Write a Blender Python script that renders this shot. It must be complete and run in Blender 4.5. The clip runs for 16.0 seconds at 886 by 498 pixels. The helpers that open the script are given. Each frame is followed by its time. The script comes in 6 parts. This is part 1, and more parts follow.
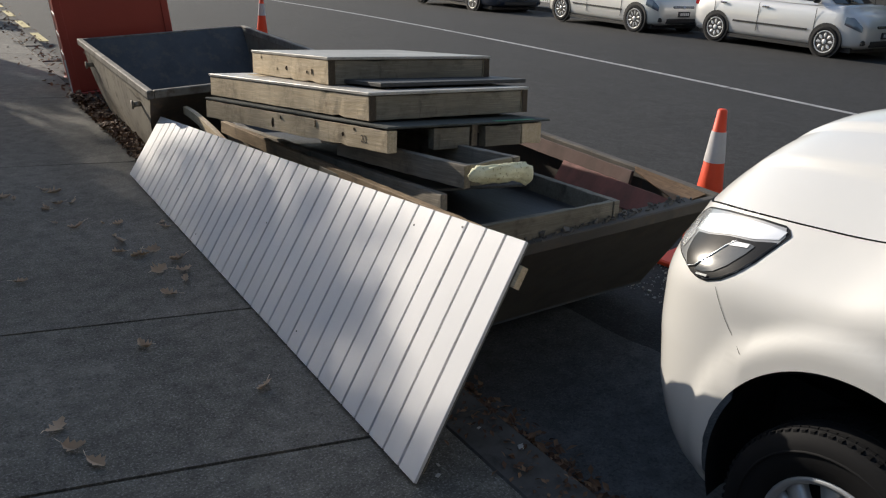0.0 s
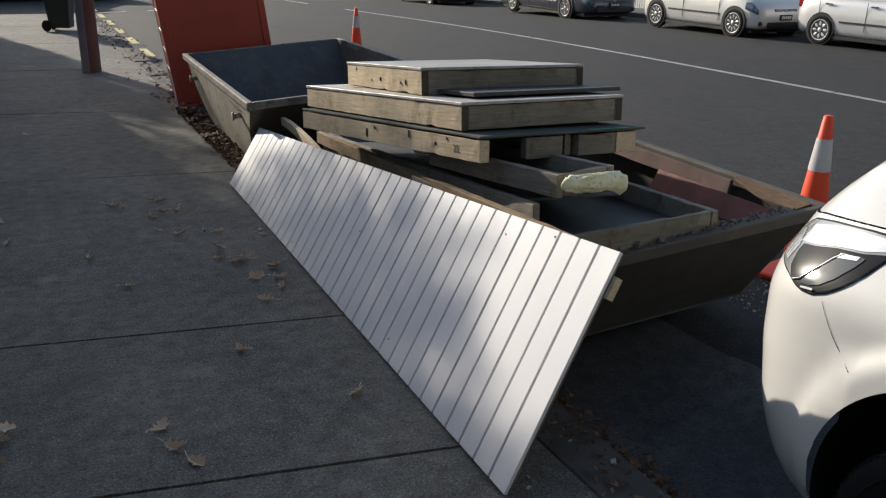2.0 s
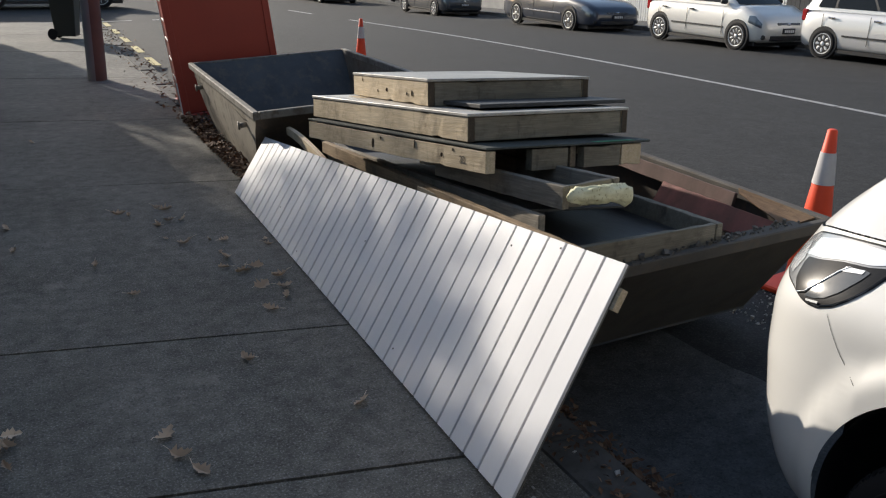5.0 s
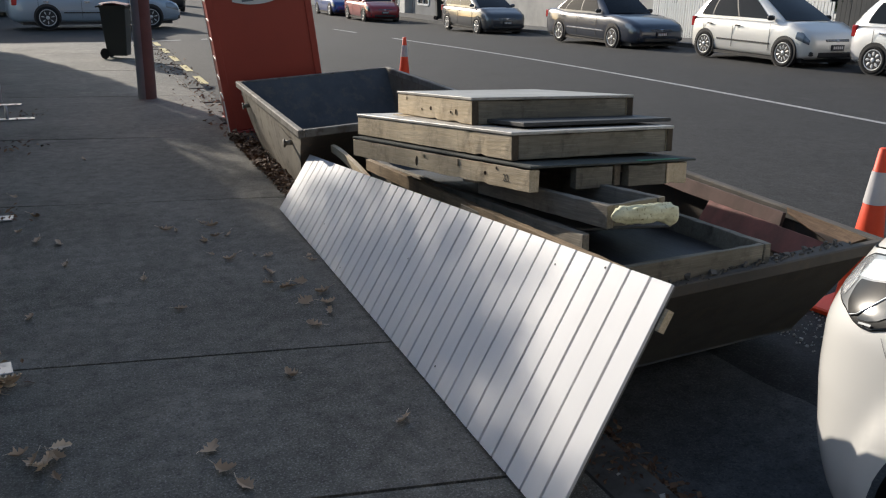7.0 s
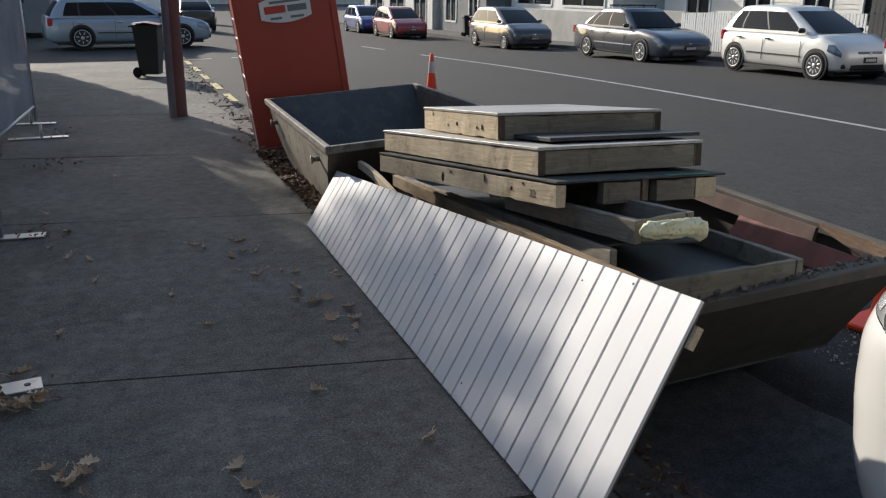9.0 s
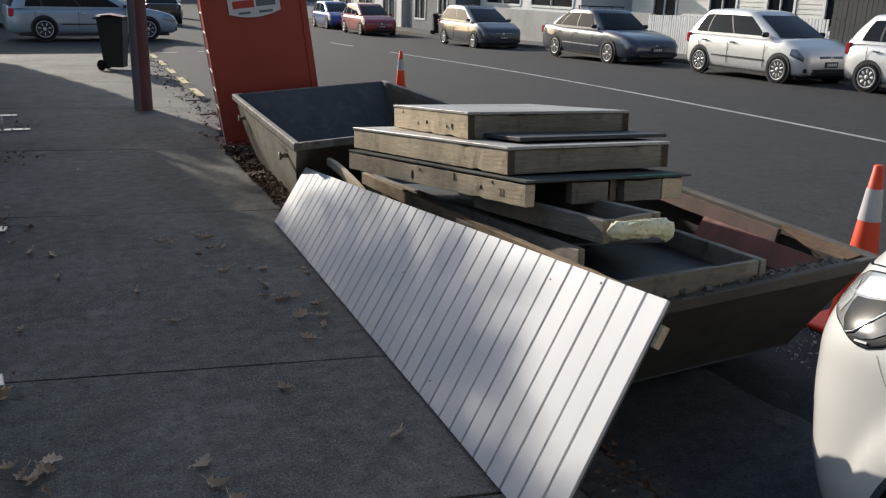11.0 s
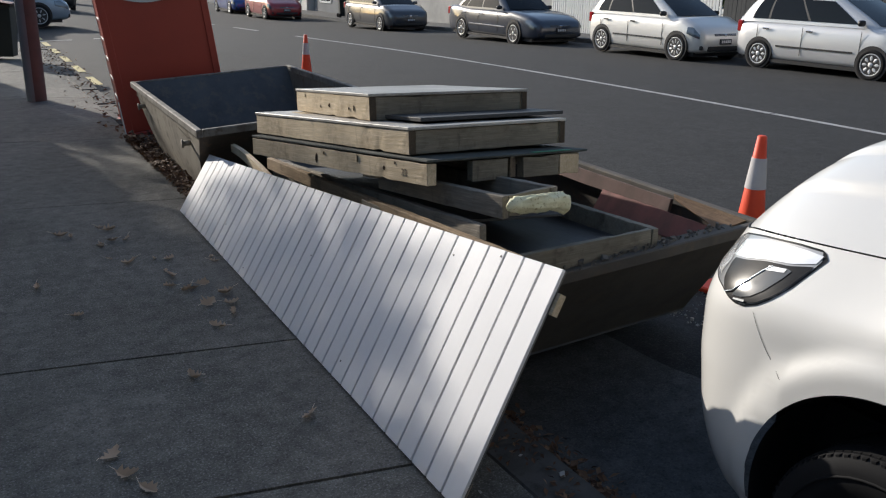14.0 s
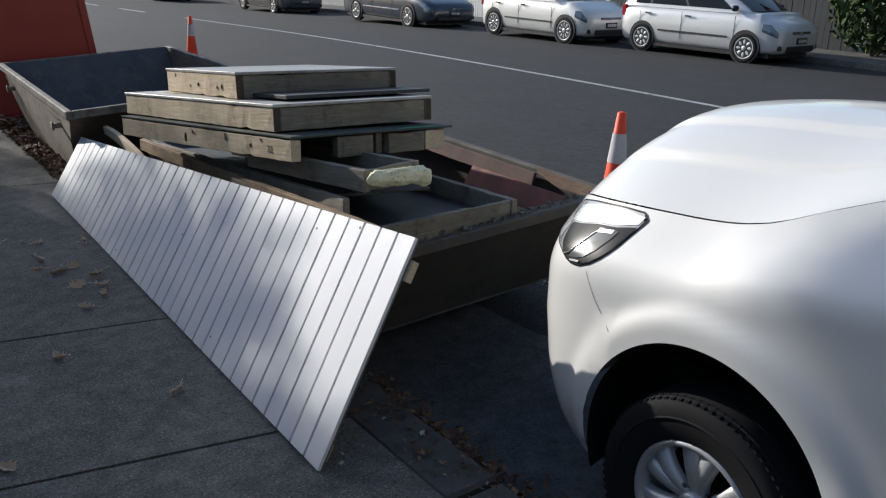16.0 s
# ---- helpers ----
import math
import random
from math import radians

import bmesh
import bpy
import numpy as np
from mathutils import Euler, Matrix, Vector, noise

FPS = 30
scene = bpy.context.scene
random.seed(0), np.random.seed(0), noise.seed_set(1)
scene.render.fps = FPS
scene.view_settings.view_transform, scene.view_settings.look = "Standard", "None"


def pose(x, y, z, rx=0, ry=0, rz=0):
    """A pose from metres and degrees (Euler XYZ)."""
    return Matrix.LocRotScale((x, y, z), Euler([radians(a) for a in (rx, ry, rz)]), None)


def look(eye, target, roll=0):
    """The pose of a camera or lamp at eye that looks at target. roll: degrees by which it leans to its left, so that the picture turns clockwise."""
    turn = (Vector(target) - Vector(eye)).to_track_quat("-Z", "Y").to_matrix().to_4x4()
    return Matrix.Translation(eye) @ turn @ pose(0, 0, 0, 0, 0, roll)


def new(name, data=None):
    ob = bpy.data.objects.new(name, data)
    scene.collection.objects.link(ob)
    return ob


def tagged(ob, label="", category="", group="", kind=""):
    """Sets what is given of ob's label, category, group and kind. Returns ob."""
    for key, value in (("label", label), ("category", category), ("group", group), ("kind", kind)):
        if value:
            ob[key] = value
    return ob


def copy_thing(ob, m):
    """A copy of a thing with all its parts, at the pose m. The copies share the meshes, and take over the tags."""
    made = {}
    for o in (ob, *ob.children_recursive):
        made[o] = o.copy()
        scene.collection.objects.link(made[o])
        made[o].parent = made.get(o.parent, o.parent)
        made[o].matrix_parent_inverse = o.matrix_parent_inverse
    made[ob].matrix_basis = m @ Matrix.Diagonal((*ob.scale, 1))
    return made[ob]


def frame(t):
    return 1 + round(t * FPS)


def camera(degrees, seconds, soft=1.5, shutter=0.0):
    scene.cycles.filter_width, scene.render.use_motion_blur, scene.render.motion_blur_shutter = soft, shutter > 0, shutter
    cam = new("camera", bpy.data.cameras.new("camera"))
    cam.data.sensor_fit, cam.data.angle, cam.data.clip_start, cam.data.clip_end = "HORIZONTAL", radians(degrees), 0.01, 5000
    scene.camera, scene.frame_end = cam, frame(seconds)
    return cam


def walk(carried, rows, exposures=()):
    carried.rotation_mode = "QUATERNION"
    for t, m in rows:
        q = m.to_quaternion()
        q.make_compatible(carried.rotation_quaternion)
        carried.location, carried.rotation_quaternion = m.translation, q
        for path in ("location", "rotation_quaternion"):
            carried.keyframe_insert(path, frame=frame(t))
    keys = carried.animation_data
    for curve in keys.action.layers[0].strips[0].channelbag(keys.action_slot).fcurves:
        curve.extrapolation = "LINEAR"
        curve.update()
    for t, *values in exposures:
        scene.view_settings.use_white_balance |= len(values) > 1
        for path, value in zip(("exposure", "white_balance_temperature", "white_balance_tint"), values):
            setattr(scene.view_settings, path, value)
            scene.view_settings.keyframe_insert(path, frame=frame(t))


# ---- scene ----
cam = camera(56.1, 16.0, 1.2)
PATH = [
    (0, (0.145, 0.148, 1.661), (1.182, 1.709, 0.96), 3.1),
    (0.5, (0.139, 0.151, 1.657), (1.131, 1.737, 0.951), 2.7),
    (1, (0.138, 0.158, 1.66), (1.046, 1.793, 0.953), 1.5),
    (1.5, (0.138, 0.155, 1.665), (0.993, 1.823, 0.967), 0.9),
    (2, (0.14, 0.157, 1.662), (0.993, 1.83, 0.973), 1.3),
    (2.5, (0.131, 0.154, 1.665), (0.999, 1.821, 0.982), 1.7),
    (3, (0.121, 0.154, 1.662), (1.009, 1.815, 0.99), 2.1),
    (3.5, (0.12, 0.151, 1.664), (1.016, 1.813, 1.004), 2.5),
    (6, (0.117, 0.159, 1.667), (0.928, 1.861, 1.0), 1.2),
    (6.5, (0.113, 0.166, 1.668), (0.904, 1.881, 1.012), 1.3),
    (7, (0.109, 0.156, 1.673), (0.878, 1.891, 1.043), 1.2),
    (7.5, (0.107, 0.153, 1.682), (0.844, 1.911, 1.077), 0.8),
    (8, (0.109, 0.159, 1.684), (0.797, 1.944, 1.1), 0.3),
    (8.5, (0.117, 0.167, 1.679), (0.79, 1.958, 1.096), 0.1),
    (9, (0.123, 0.168, 1.67), (0.834, 1.94, 1.074), 0.5),
    (9.5, (0.116, 0.167, 1.669), (0.871, 1.915, 1.056), 1.3),
    (10, (0.11, 0.164, 1.674), (0.894, 1.901, 1.066), 1.9),
    (12.5, (0.113, 0.165, 1.673), (0.893, 1.911, 1.087), 1.3),
    (13, (0.098, 0.145, 1.678), (0.929, 1.866, 1.087), 1.4),
    (13.5, (0.096, 0.127, 1.667), (1.009, 1.797, 1.052), 1.3),
    (14, (0.129, 0.086, 1.675), (1.085, 1.725, 1.043), 1.2),
    (14.5, (0.178, 0.011, 1.669), (1.141, 1.645, 1.032), 1.5),
    (15, (0.19, -0.058, 1.669), (1.196, 1.542, 1.017), 1.8),
    (15.5, (0.198, -0.096, 1.67), (1.291, 1.444, 1.009), 2.0),
    (16, (0.207, -0.115, 1.668), (1.346, 1.39, 1.007), 2.0),
]
walk(cam, [(t, look(eye, target, roll)) for t, eye, target, roll in PATH],
     [(0, 0.0, 6850, 10), (3.5, 0.06, 6800, 10), (6.5, 0.13, 6750, 10), (10, 0.08, 6700, 10), (12.5, 0.02, 6700, 10), (14, -0.02, 6500, 10), (16, -0.03, 6200, 10)])

# ---- world, sun, exposure ----
SUN_AZ, SUN_EL = 17.5, 20.0           # degrees left of the street's line, degrees up
sun_dir = Vector((-math.sin(radians(SUN_AZ)) * math.cos(radians(SUN_EL)), math.cos(radians(SUN_AZ)) * math.cos(radians(SUN_EL)), math.sin(radians(SUN_EL))))
world = bpy.data.worlds.new("sky")
scene.world = world
world.use_nodes = True
wn = world.node_tree
wn.nodes.clear()
sky = wn.nodes.new("ShaderNodeTexSky")
sky.sky_type, sky.sun_disc = "NISHITA", False
sky.sun_elevation, sky.sun_rotation = radians(SUN_EL), radians(-SUN_AZ)
bg = wn.nodes.new("ShaderNodeBackground")
bg.inputs["Strength"].default_value = 0.21
out = wn.nodes.new("ShaderNodeOutputWorld")
wn.links.new(sky.outputs[0], bg.inputs[0])
wn.links.new(bg.outputs[0], out.inputs[0])
sun = new("sun", bpy.data.lights.new("sun", "SUN"))
sun.data.energy, sun.data.angle, sun.data.color = 5.0, radians(0.6), (1.0, 0.93, 0.83)
sun.matrix_world = look(sun_dir * 50, (0, 0, 0))
scene.view_settings.exposure = 0.0

# ---- materials ----


class Mat:
    """A small builder for procedural node materials."""

    def __init__(self, name, rough=0.7, metal=0.0, spec=0.5):
        self.m = bpy.data.materials.new(name)
        self.m.use_nodes = True
        self.t = self.m.node_tree
        self.b = self.t.nodes["Principled BSDF"]
        self.b.inputs["Roughness"].default_value = rough
        self.b.inputs["Metallic"].default_value = metal
        self.b.inputs["Specular IOR Level"].default_value = spec
        self.co = self.node("ShaderNodeTexCoord").outputs["Object"]

    def node(self, kind, **props):
        n = self.t.nodes.new(kind)
        for k, v in props.items():
            n.inputs[k].default_value = v
        return n

    def link(self, a, b):
        self.t.links.new(a, b)

    def mapped(self, scale=(1, 1, 1)):
        n = self.node("ShaderNodeMapping", Scale=scale)
        self.link(self.co, n.inputs["Vector"])
        return n.outputs[0]

    def noise(self, scale, detail=4.0, rough=0.55, stretch=(1, 1, 1)):
        n = self.node("ShaderNodeTexNoise", Scale=scale, Detail=detail, Roughness=rough)
        self.link(self.mapped(stretch), n.inputs["Vector"])
        return n.outputs["Fac"]

    def ramp(self, fac, stops):
        r = self.node("ShaderNodeValToRGB")
        e = r.color_ramp.elements
        while len(e) < len(stops):
            e.new(0.5)
        for el, (p, c) in zip(e, stops):
            el.position = p
            el.color = (*c, 1) if len(c) == 3 else c
        self.link(fac, r.inputs[0])
        return r.outputs[0]

    def mix(self, fac, a, b, mode="MIX"):
        n = self.t.nodes.new("ShaderNodeMix")
        n.data_type, n.blend_type = "RGBA", mode
        for sock, v in ((n.inputs[0], fac), (n.inputs[6], a), (n.inputs[7], b)):
            if isinstance(v, (int, float)):
                sock.default_value = v
            elif isinstance(v, tuple):
                sock.default_value = (*v, 1)
            else:
                self.link(v, sock)
        return n.outputs[2]

    def colour(self, c):
        if isinstance(c, tuple):
            self.b.inputs["Base Color"].default_value = (*c, 1)
        else:
            self.link(c, self.b.inputs["Base Color"])
        return self

    def rough(self, fac, lo, hi):
        n = self.node("ShaderNodeMapRange")
        n.inputs[3].default_value, n.inputs[4].default_value = lo, hi
        self.link(fac, n.inputs[0])
        self.link(n.outputs[0], self.b.inputs["Roughness"])
        return self

    def bump(self, fac, strength=0.3, dist=0.01):
        n = self.node("ShaderNodeBump", Strength=strength, Distance=dist)
        self.link(fac, n.inputs["Height"])
        if self.b.inputs["Normal"].is_linked:
            self.link(self.b.inputs["Normal"].links[0].from_socket, n.inputs["Normal"])
        self.link(n.outputs[0], self.b.inputs["Normal"])
        return self

    def random(self):
        return self.node("ShaderNodeObjectInfo").outputs["Random"]


def asphalt(name, dark, light, stone=0.16, scale=150.0, spec=0.35):
    a = Mat(name, 0.85, spec=spec)
    big = a.noise(0.9, 5, 0.6)
    fine = a.noise(scale, 2, 0.6)
    base = a.ramp(big, [(0.3, dark), (0.72, light)])
    chips = a.ramp(fine, [(0.52, (0, 0, 0)), (0.68, (1, 1, 1))])
    col = a.mix(chips, base, (stone, stone * 0.98, stone * 0.93))
    stain = a.ramp(a.noise(2.3, 6, 0.65), [(0.56, (0, 0, 0)), (0.74, (0.55, 0.55, 0.55))])
    mott = a.ramp(a.noise(11.0, 5, 0.7), [(0.32, (0.62, 0.62, 0.62)), (0.66, (1.12, 1.12, 1.12))])
    pits = a.ramp(a.noise(scale * 0.55, 2, 0.5), [(0.32, (0.62, 0.62, 0.62)), (0.48, (1, 1, 1))])
    col = a.mix(1.0, a.mix(1.0, col, mott, "MULTIPLY"), pits, "MULTIPLY")
    dust = a.ramp(a.noise(1.7, 7, 0.75), [(0.57, (0, 0, 0)), (0.72, (0.65, 0.65, 0.65))])
    col = a.mix(dust, col, tuple(min(1.0, v * 1.5) for v in light))
    a.colour(a.mix(stain, col, tuple(v * 0.6 for v in dark)))
    a.bump(fine, 0.4, 0.006).bump(big, 0.15, 0.02)
    return a.m


# footpath tones raised above plain asphalt, standing in for haze over its shade
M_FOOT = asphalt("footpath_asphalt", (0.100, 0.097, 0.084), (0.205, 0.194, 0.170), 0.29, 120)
M_ROAD = asphalt("road_asphalt", (0.022, 0.0225, 0.0235), (0.032, 0.032, 0.033), 0.07, 90)
M_GUTTER = asphalt("worn_gutter_asphalt", (0.055, 0.057, 0.061), (0.105, 0.107, 0.110), 0.13, 120)


def wood(name, a_col, b_col, dark=(0.05, 0.04, 0.03), axis=1, knots=True):
    w = Mat(name, 0.8, spec=0.25)
    st = [9.0, 9.0, 9.0]
    st[axis] = 0.7
    grain = w.noise(6.0, 6, 0.65, tuple(st))
    st2 = [40.0, 40.0, 40.0]
    st2[axis] = 1.5
    fine = w.noise(5.0, 3, 0.6, tuple(st2))
    col = w.ramp(grain, [(0.3, a_col), (0.7, b_col)])
    col = w.mix(w.ramp(fine, [(0.45, (0.45, 0.45, 0.45)), (0.75, (0, 0, 0))]), col, tuple(v * 0.55 for v in a_col))
    stain = w.ramp(w.noise(5.0, 6, 0.72), [(0.52, (0, 0, 0)), (0.70, (0.65, 0.65, 0.65))])
    soft = w.ramp(w.noise(1.8, 4, 0.6), [(0.35, (0.85, 0.83, 0.81)), (0.65, (1.2, 1.2, 1.2))])
    col = w.mix(1.0, col, soft, "MULTIPLY")
    col = w.mix(stain, col, dark)
    drip = w.ramp(w.noise(4.0, 5, 0.7, (5.0, 5.0, 1.1)), [(0.60, (0, 0, 0)), (0.74, (0.45, 0.45, 0.45))])
    col = w.mix(drip, col, tuple(v * 0.7 for v in dark))
    tint = w.node("ShaderNodeMapRange")
    tint.inputs[3].default_value, tint.inputs[4].default_value = 0.8, 1.15
    w.link(w.random(), tint.inputs[0])
    hsv = w.node("ShaderNodeHueSaturation")
    w.link(tint.outputs[0], hsv.inputs["Value"])
    w.link(col, hsv.inputs["Color"])
    w.colour(hsv.outputs[0])
    w.bump(fine, 0.4, 0.003).bump(grain, 0.3, 0.006)
    return w.m


# sun and shade in the tones: side boards raised, cross boards darkened
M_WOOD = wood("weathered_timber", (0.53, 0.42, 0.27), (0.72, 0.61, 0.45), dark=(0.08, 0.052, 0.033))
M_WOODX_SHADE = wood("weathered_timber_cross", (0.19, 0.175, 0.14), (0.32, 0.29, 0.23), axis=0)
M_WOODGREY = wood("grey_timber", (0.22, 0.20, 0.17), (0.36, 0.32, 0.26))
# ply tone raised to hold the sun's glint on the form tops
M_PLY = wood("worn_plywood", (0.40, 0.385, 0.35), (0.58, 0.555, 0.51), dark=(0.15, 0.14, 0.125))
M_WOODBROWN = wood("brown_stained_timber", (0.21, 0.15, 0.095), (0.36, 0.27, 0.17))
M_PLYDARK = wood("black_film_plywood", (0.035, 0.036, 0.038), (0.075, 0.075, 0.075), dark=(0.02, 0.02, 0.02))


for ply_mat, ply_rough in ((M_PLY, 0.42), (M_PLYDARK, 0.62)):
    ply_mat.node_tree.nodes["Principled BSDF"].inputs["Roughness"].default_value = ply_rough
    ply_mat.node_tree.nodes["Principled BSDF"].inputs["Specular IOR Level"].default_value = 0.5


def painted(name, col, rough=0.45, dirt=0.25, scale=3.0, rust=None, spec=0.5, dirt_col=None):
    p = Mat(name, rough, spec=spec)
    n = p.noise(scale, 6, 0.65)
    f = p.noise(scale * 14, 3, 0.6)
    c = p.mix(p.ramp(n, [(0.4, (0, 0, 0)), (0.75, (dirt, dirt, dirt))]), col, dirt_col or tuple(v * 0.35 + 0.02 for v in col))
    if rust:
        c = p.mix(p.ramp(p.noise(scale * 2.2, 7, 0.75), [(0.52, (0, 0, 0)), (0.62, (0.9, 0.9, 0.9))]), c, rust)
    p.colour(c).rough(n, rough * 0.85, min(1.0, rough * 1.3)).bump(f, 0.08, 0.003)
    return p.m


def plain(name, col, rough=0.5, metal=0.0, spec=0.5, coat=0.0):
    p = Mat(name, rough, metal, spec)
    n = p.noise(5.0, 4)
    p.colour(p.mix(p.ramp(n, [(0.35, (0, 0, 0)), (0.8, (0.3, 0.3, 0.3))]), col, tuple(v * 0.75 for v in col)))
    p.b.inputs["Coat Weight"].default_value = coat
    p.b.inputs["Coat Roughness"].default_value = 0.05
    return p.m


def car_paint(name, col, metal=0.0, rough=0.35):
    p = Mat(name, rough, metal)
    n = p.noise(2.5, 5)
    p.colour(p.mix(p.ramp(n, [(0.45, (0, 0, 0)), (0.8, (0.12, 0.12, 0.12))]), col, tuple(v * 0.8 for v in col)))
    p.b.inputs["Coat Weight"].default_value = 0.8
    p.b.inputs["Coat Roughness"].default_value = 0.06
    return p.m


M_BOARD = painted("white_painted_board", (0.77, 0.77, 0.78), 0.5, 0.10, 4.0, dirt_col=(0.55, 0.54, 0.52))
M_BACK = plain("panel_backing", (0.13, 0.125, 0.12), 0.85)
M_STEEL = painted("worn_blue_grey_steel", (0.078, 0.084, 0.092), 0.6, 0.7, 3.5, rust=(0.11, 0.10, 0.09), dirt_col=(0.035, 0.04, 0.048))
M_STEELOUT = painted("scraped_skip_steel", (0.30, 0.27, 0.22), 0.6, 0.75, 3.5, rust=(0.10, 0.085, 0.07), dirt_col=(0.10, 0.09, 0.08))
M_RIM = painted("scraped_rim_steel", (0.22, 0.205, 0.18), 0.7, 0.9, 5.0, rust=(0.10, 0.08, 0.06), dirt_col=(0.07, 0.065, 0.06))
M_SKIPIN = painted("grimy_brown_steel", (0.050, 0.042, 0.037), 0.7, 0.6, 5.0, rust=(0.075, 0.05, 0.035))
M_ORANGE = painted("orange_red_plastic", (0.43, 0.060, 0.038), 0.42, 0.25, 1.6)
M_WHITE = painted("white_plastic", (0.78, 0.78, 0.77), 0.45, 0.15)
M_SIGNRED = plain("sign_red", (0.55, 0.06, 0.04), 0.5)
M_SIGNGREY = plain("sign_grey", (0.16, 0.18, 0.21), 0.5)
foam = Mat("yellow_expanded_foam", 0.85)
foam.colour(foam.mix(foam.ramp(foam.noise(70.0, 3, 0.6), [(0.30, (1, 1, 1)), (0.42, (0, 0, 0))]), foam.ramp(foam.noise(18.0, 4), [(0.3, (0.60, 0.57, 0.36)), (0.65, (0.74, 0.72, 0.50))]), (0.25, 0.21, 0.09)))
foam.bump(foam.noise(45.0, 4, 0.6), 0.6, 0.006)
M_FOAM = foam.m
M_CONE = painted("orange_cone_plastic", (0.88, 0.075, 0.02), 0.5, 0.12, 6.0)
M_CONEBAND = painted("white_reflective_band", (0.62, 0.60, 0.60), 0.4, 0.25, 9.0)
M_RUBBER = plain("black_rubber", (0.014, 0.014, 0.015), 0.8, spec=0.18)
M_BLACK = plain("black_plastic", (0.018, 0.018, 0.02), 0.5)
M_ALLOY = plain("alloy", (0.50, 0.51, 0.52), 0.35, 0.45)
M_CHROME = plain("chrome", (0.75, 0.76, 0.78), 0.12, 1.0)
M_GLASS = plain("dark_tinted_glass", (0.012, 0.015, 0.018), 0.04, spec=0.16)
M_LAMP = plain("clear_headlamp", (0.70, 0.72, 0.74), 0.25, 0.6, coat=1.0)
M_LAMPDARK = plain("headlamp_inner_black", (0.008, 0.009, 0.011), 0.25, spec=0.2)
M_LAMPGREY = plain("headlamp_cover", (0.30, 0.31, 0.32), 0.25, 0.4, coat=0.6)
M_LENS = plain("headlamp_lens", (0.085, 0.095, 0.105), 0.15, 0.1, coat=0.4)
M_TAIL = plain("red_tail_lamp", (0.45, 0.02, 0.02), 0.15, coat=1.0)
M_PLATE = plain("plate_black", (0.03, 0.03, 0.035), 0.4)
M_PLATEBAR = plain("plate_white", (0.6, 0.6, 0.6), 0.5)
M_UTE = car_paint("white_ute_paint", (0.71, 0.70, 0.67), rough=0.5)
M_LINEW = painted("worn_white_road_paint", (0.44, 0.44, 0.44), 0.7, 0.6, 3.0, dirt_col=(0.12, 0.12, 0.12))
M_LINEY = painted("worn_yellow_road_paint", (0.60, 0.50, 0.22), 0.7, 0.5, 3.0, dirt_col=(0.15, 0.14, 0.1))
M_KERB = painted("bluestone_kerb", (0.085, 0.083, 0.080), 0.9, 0.9, 5.0, rust=(0.045, 0.042, 0.038), dirt_col=(0.04, 0.038, 0.035))
M_GALV = plain("galvanised_steel", (0.5, 0.51, 0.52), 0.4, 0.8)
M_BIN = painted("dark_green_bin_plastic", (0.018, 0.024, 0.022), 0.5, 0.2)
M_POLE = painted("tarred_timber_pole", (0.13, 0.075, 0.065), 0.8, 0.5, 3.0, dirt_col=(0.05, 0.04, 0.04))
M_POLEGREY = painted("steel_pole_sleeve", (0.20, 0.21, 0.23), 0.55, 0.4, 3.0)
M_CONCRETE = painted("pale_concrete", (0.42, 0.41, 0.39), 0.85, 0.4, 1.2)
M_WEATHER = painted("pale_weatherboard", (0.62, 0.61, 0.57), 0.6, 0.2, 1.0)
M_DARKWALL = painted("dark_grey_wall", (0.16, 0.17, 0.18), 0.7, 0.3, 1.0)
M_ROOF = painted("corrugated_roof", (0.22, 0.22, 0.23), 0.5, 0.4, 1.5)
M_PICKET = painted("white_picket_paint", (0.70, 0.71, 0.70), 0.6, 0.2, 2.0)


def leafy(name, a_col, b_col, c_col):
    p = Mat(name, 0.75, spec=0.25)
    geo = p.node("ShaderNodeNewGeometry")
    p.colour(p.ramp(geo.outputs["Random Per Island"], [(0.0, a_col), (0.5, b_col), (1.0, c_col)]))
    return p.m


M_LEAVES = leafy("dry_leaf_litter", (0.06, 0.034, 0.024), (0.135, 0.075, 0.047), (0.26, 0.165, 0.10))
M_LEAFSINGLE = leafy("dry_leaf", (0.25, 0.165, 0.11), (0.66, 0.51, 0.37), (0.90, 0.78, 0.62))
M_HEDGE = leafy("hedge_leaves", (0.02, 0.035, 0.012), (0.04, 0.07, 0.02), (0.07, 0.10, 0.03))
M_BARK = painted("bark", (0.13, 0.10, 0.075), 0.85, 0.6, 6.0)

M_CARLAMP = plain("car_headlamp", (0.11, 0.13, 0.16), 0.15, 0.3, coat=1.0)
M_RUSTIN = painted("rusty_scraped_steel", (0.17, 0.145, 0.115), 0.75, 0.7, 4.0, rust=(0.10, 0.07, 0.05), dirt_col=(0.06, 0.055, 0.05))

# ---- mesh helpers ----


def sm(a, b, x):
    t = min(1.0, max(0.0, (x - a) / (b - a)))
    return t * t * (3 - 2 * t)


def box_bm(bm, x0, x1, y0, y1, z0, z1, m=None):
    vs = [bm.verts.new((x, y, z)) for z in (z0, z1) for x, y in ((x0, y0), (x1, y0), (x1, y1), (x0, y1))]
    if m:
        for v in vs:
            v.co = m @ v.co
    for f in ((3, 2, 1, 0), (4, 5, 6, 7), (0, 1, 5, 4), (1, 2, 6, 5), (2, 3, 7, 6), (3, 0, 4, 7)):
        bm.faces.new([vs[i] for i in f])
    return vs


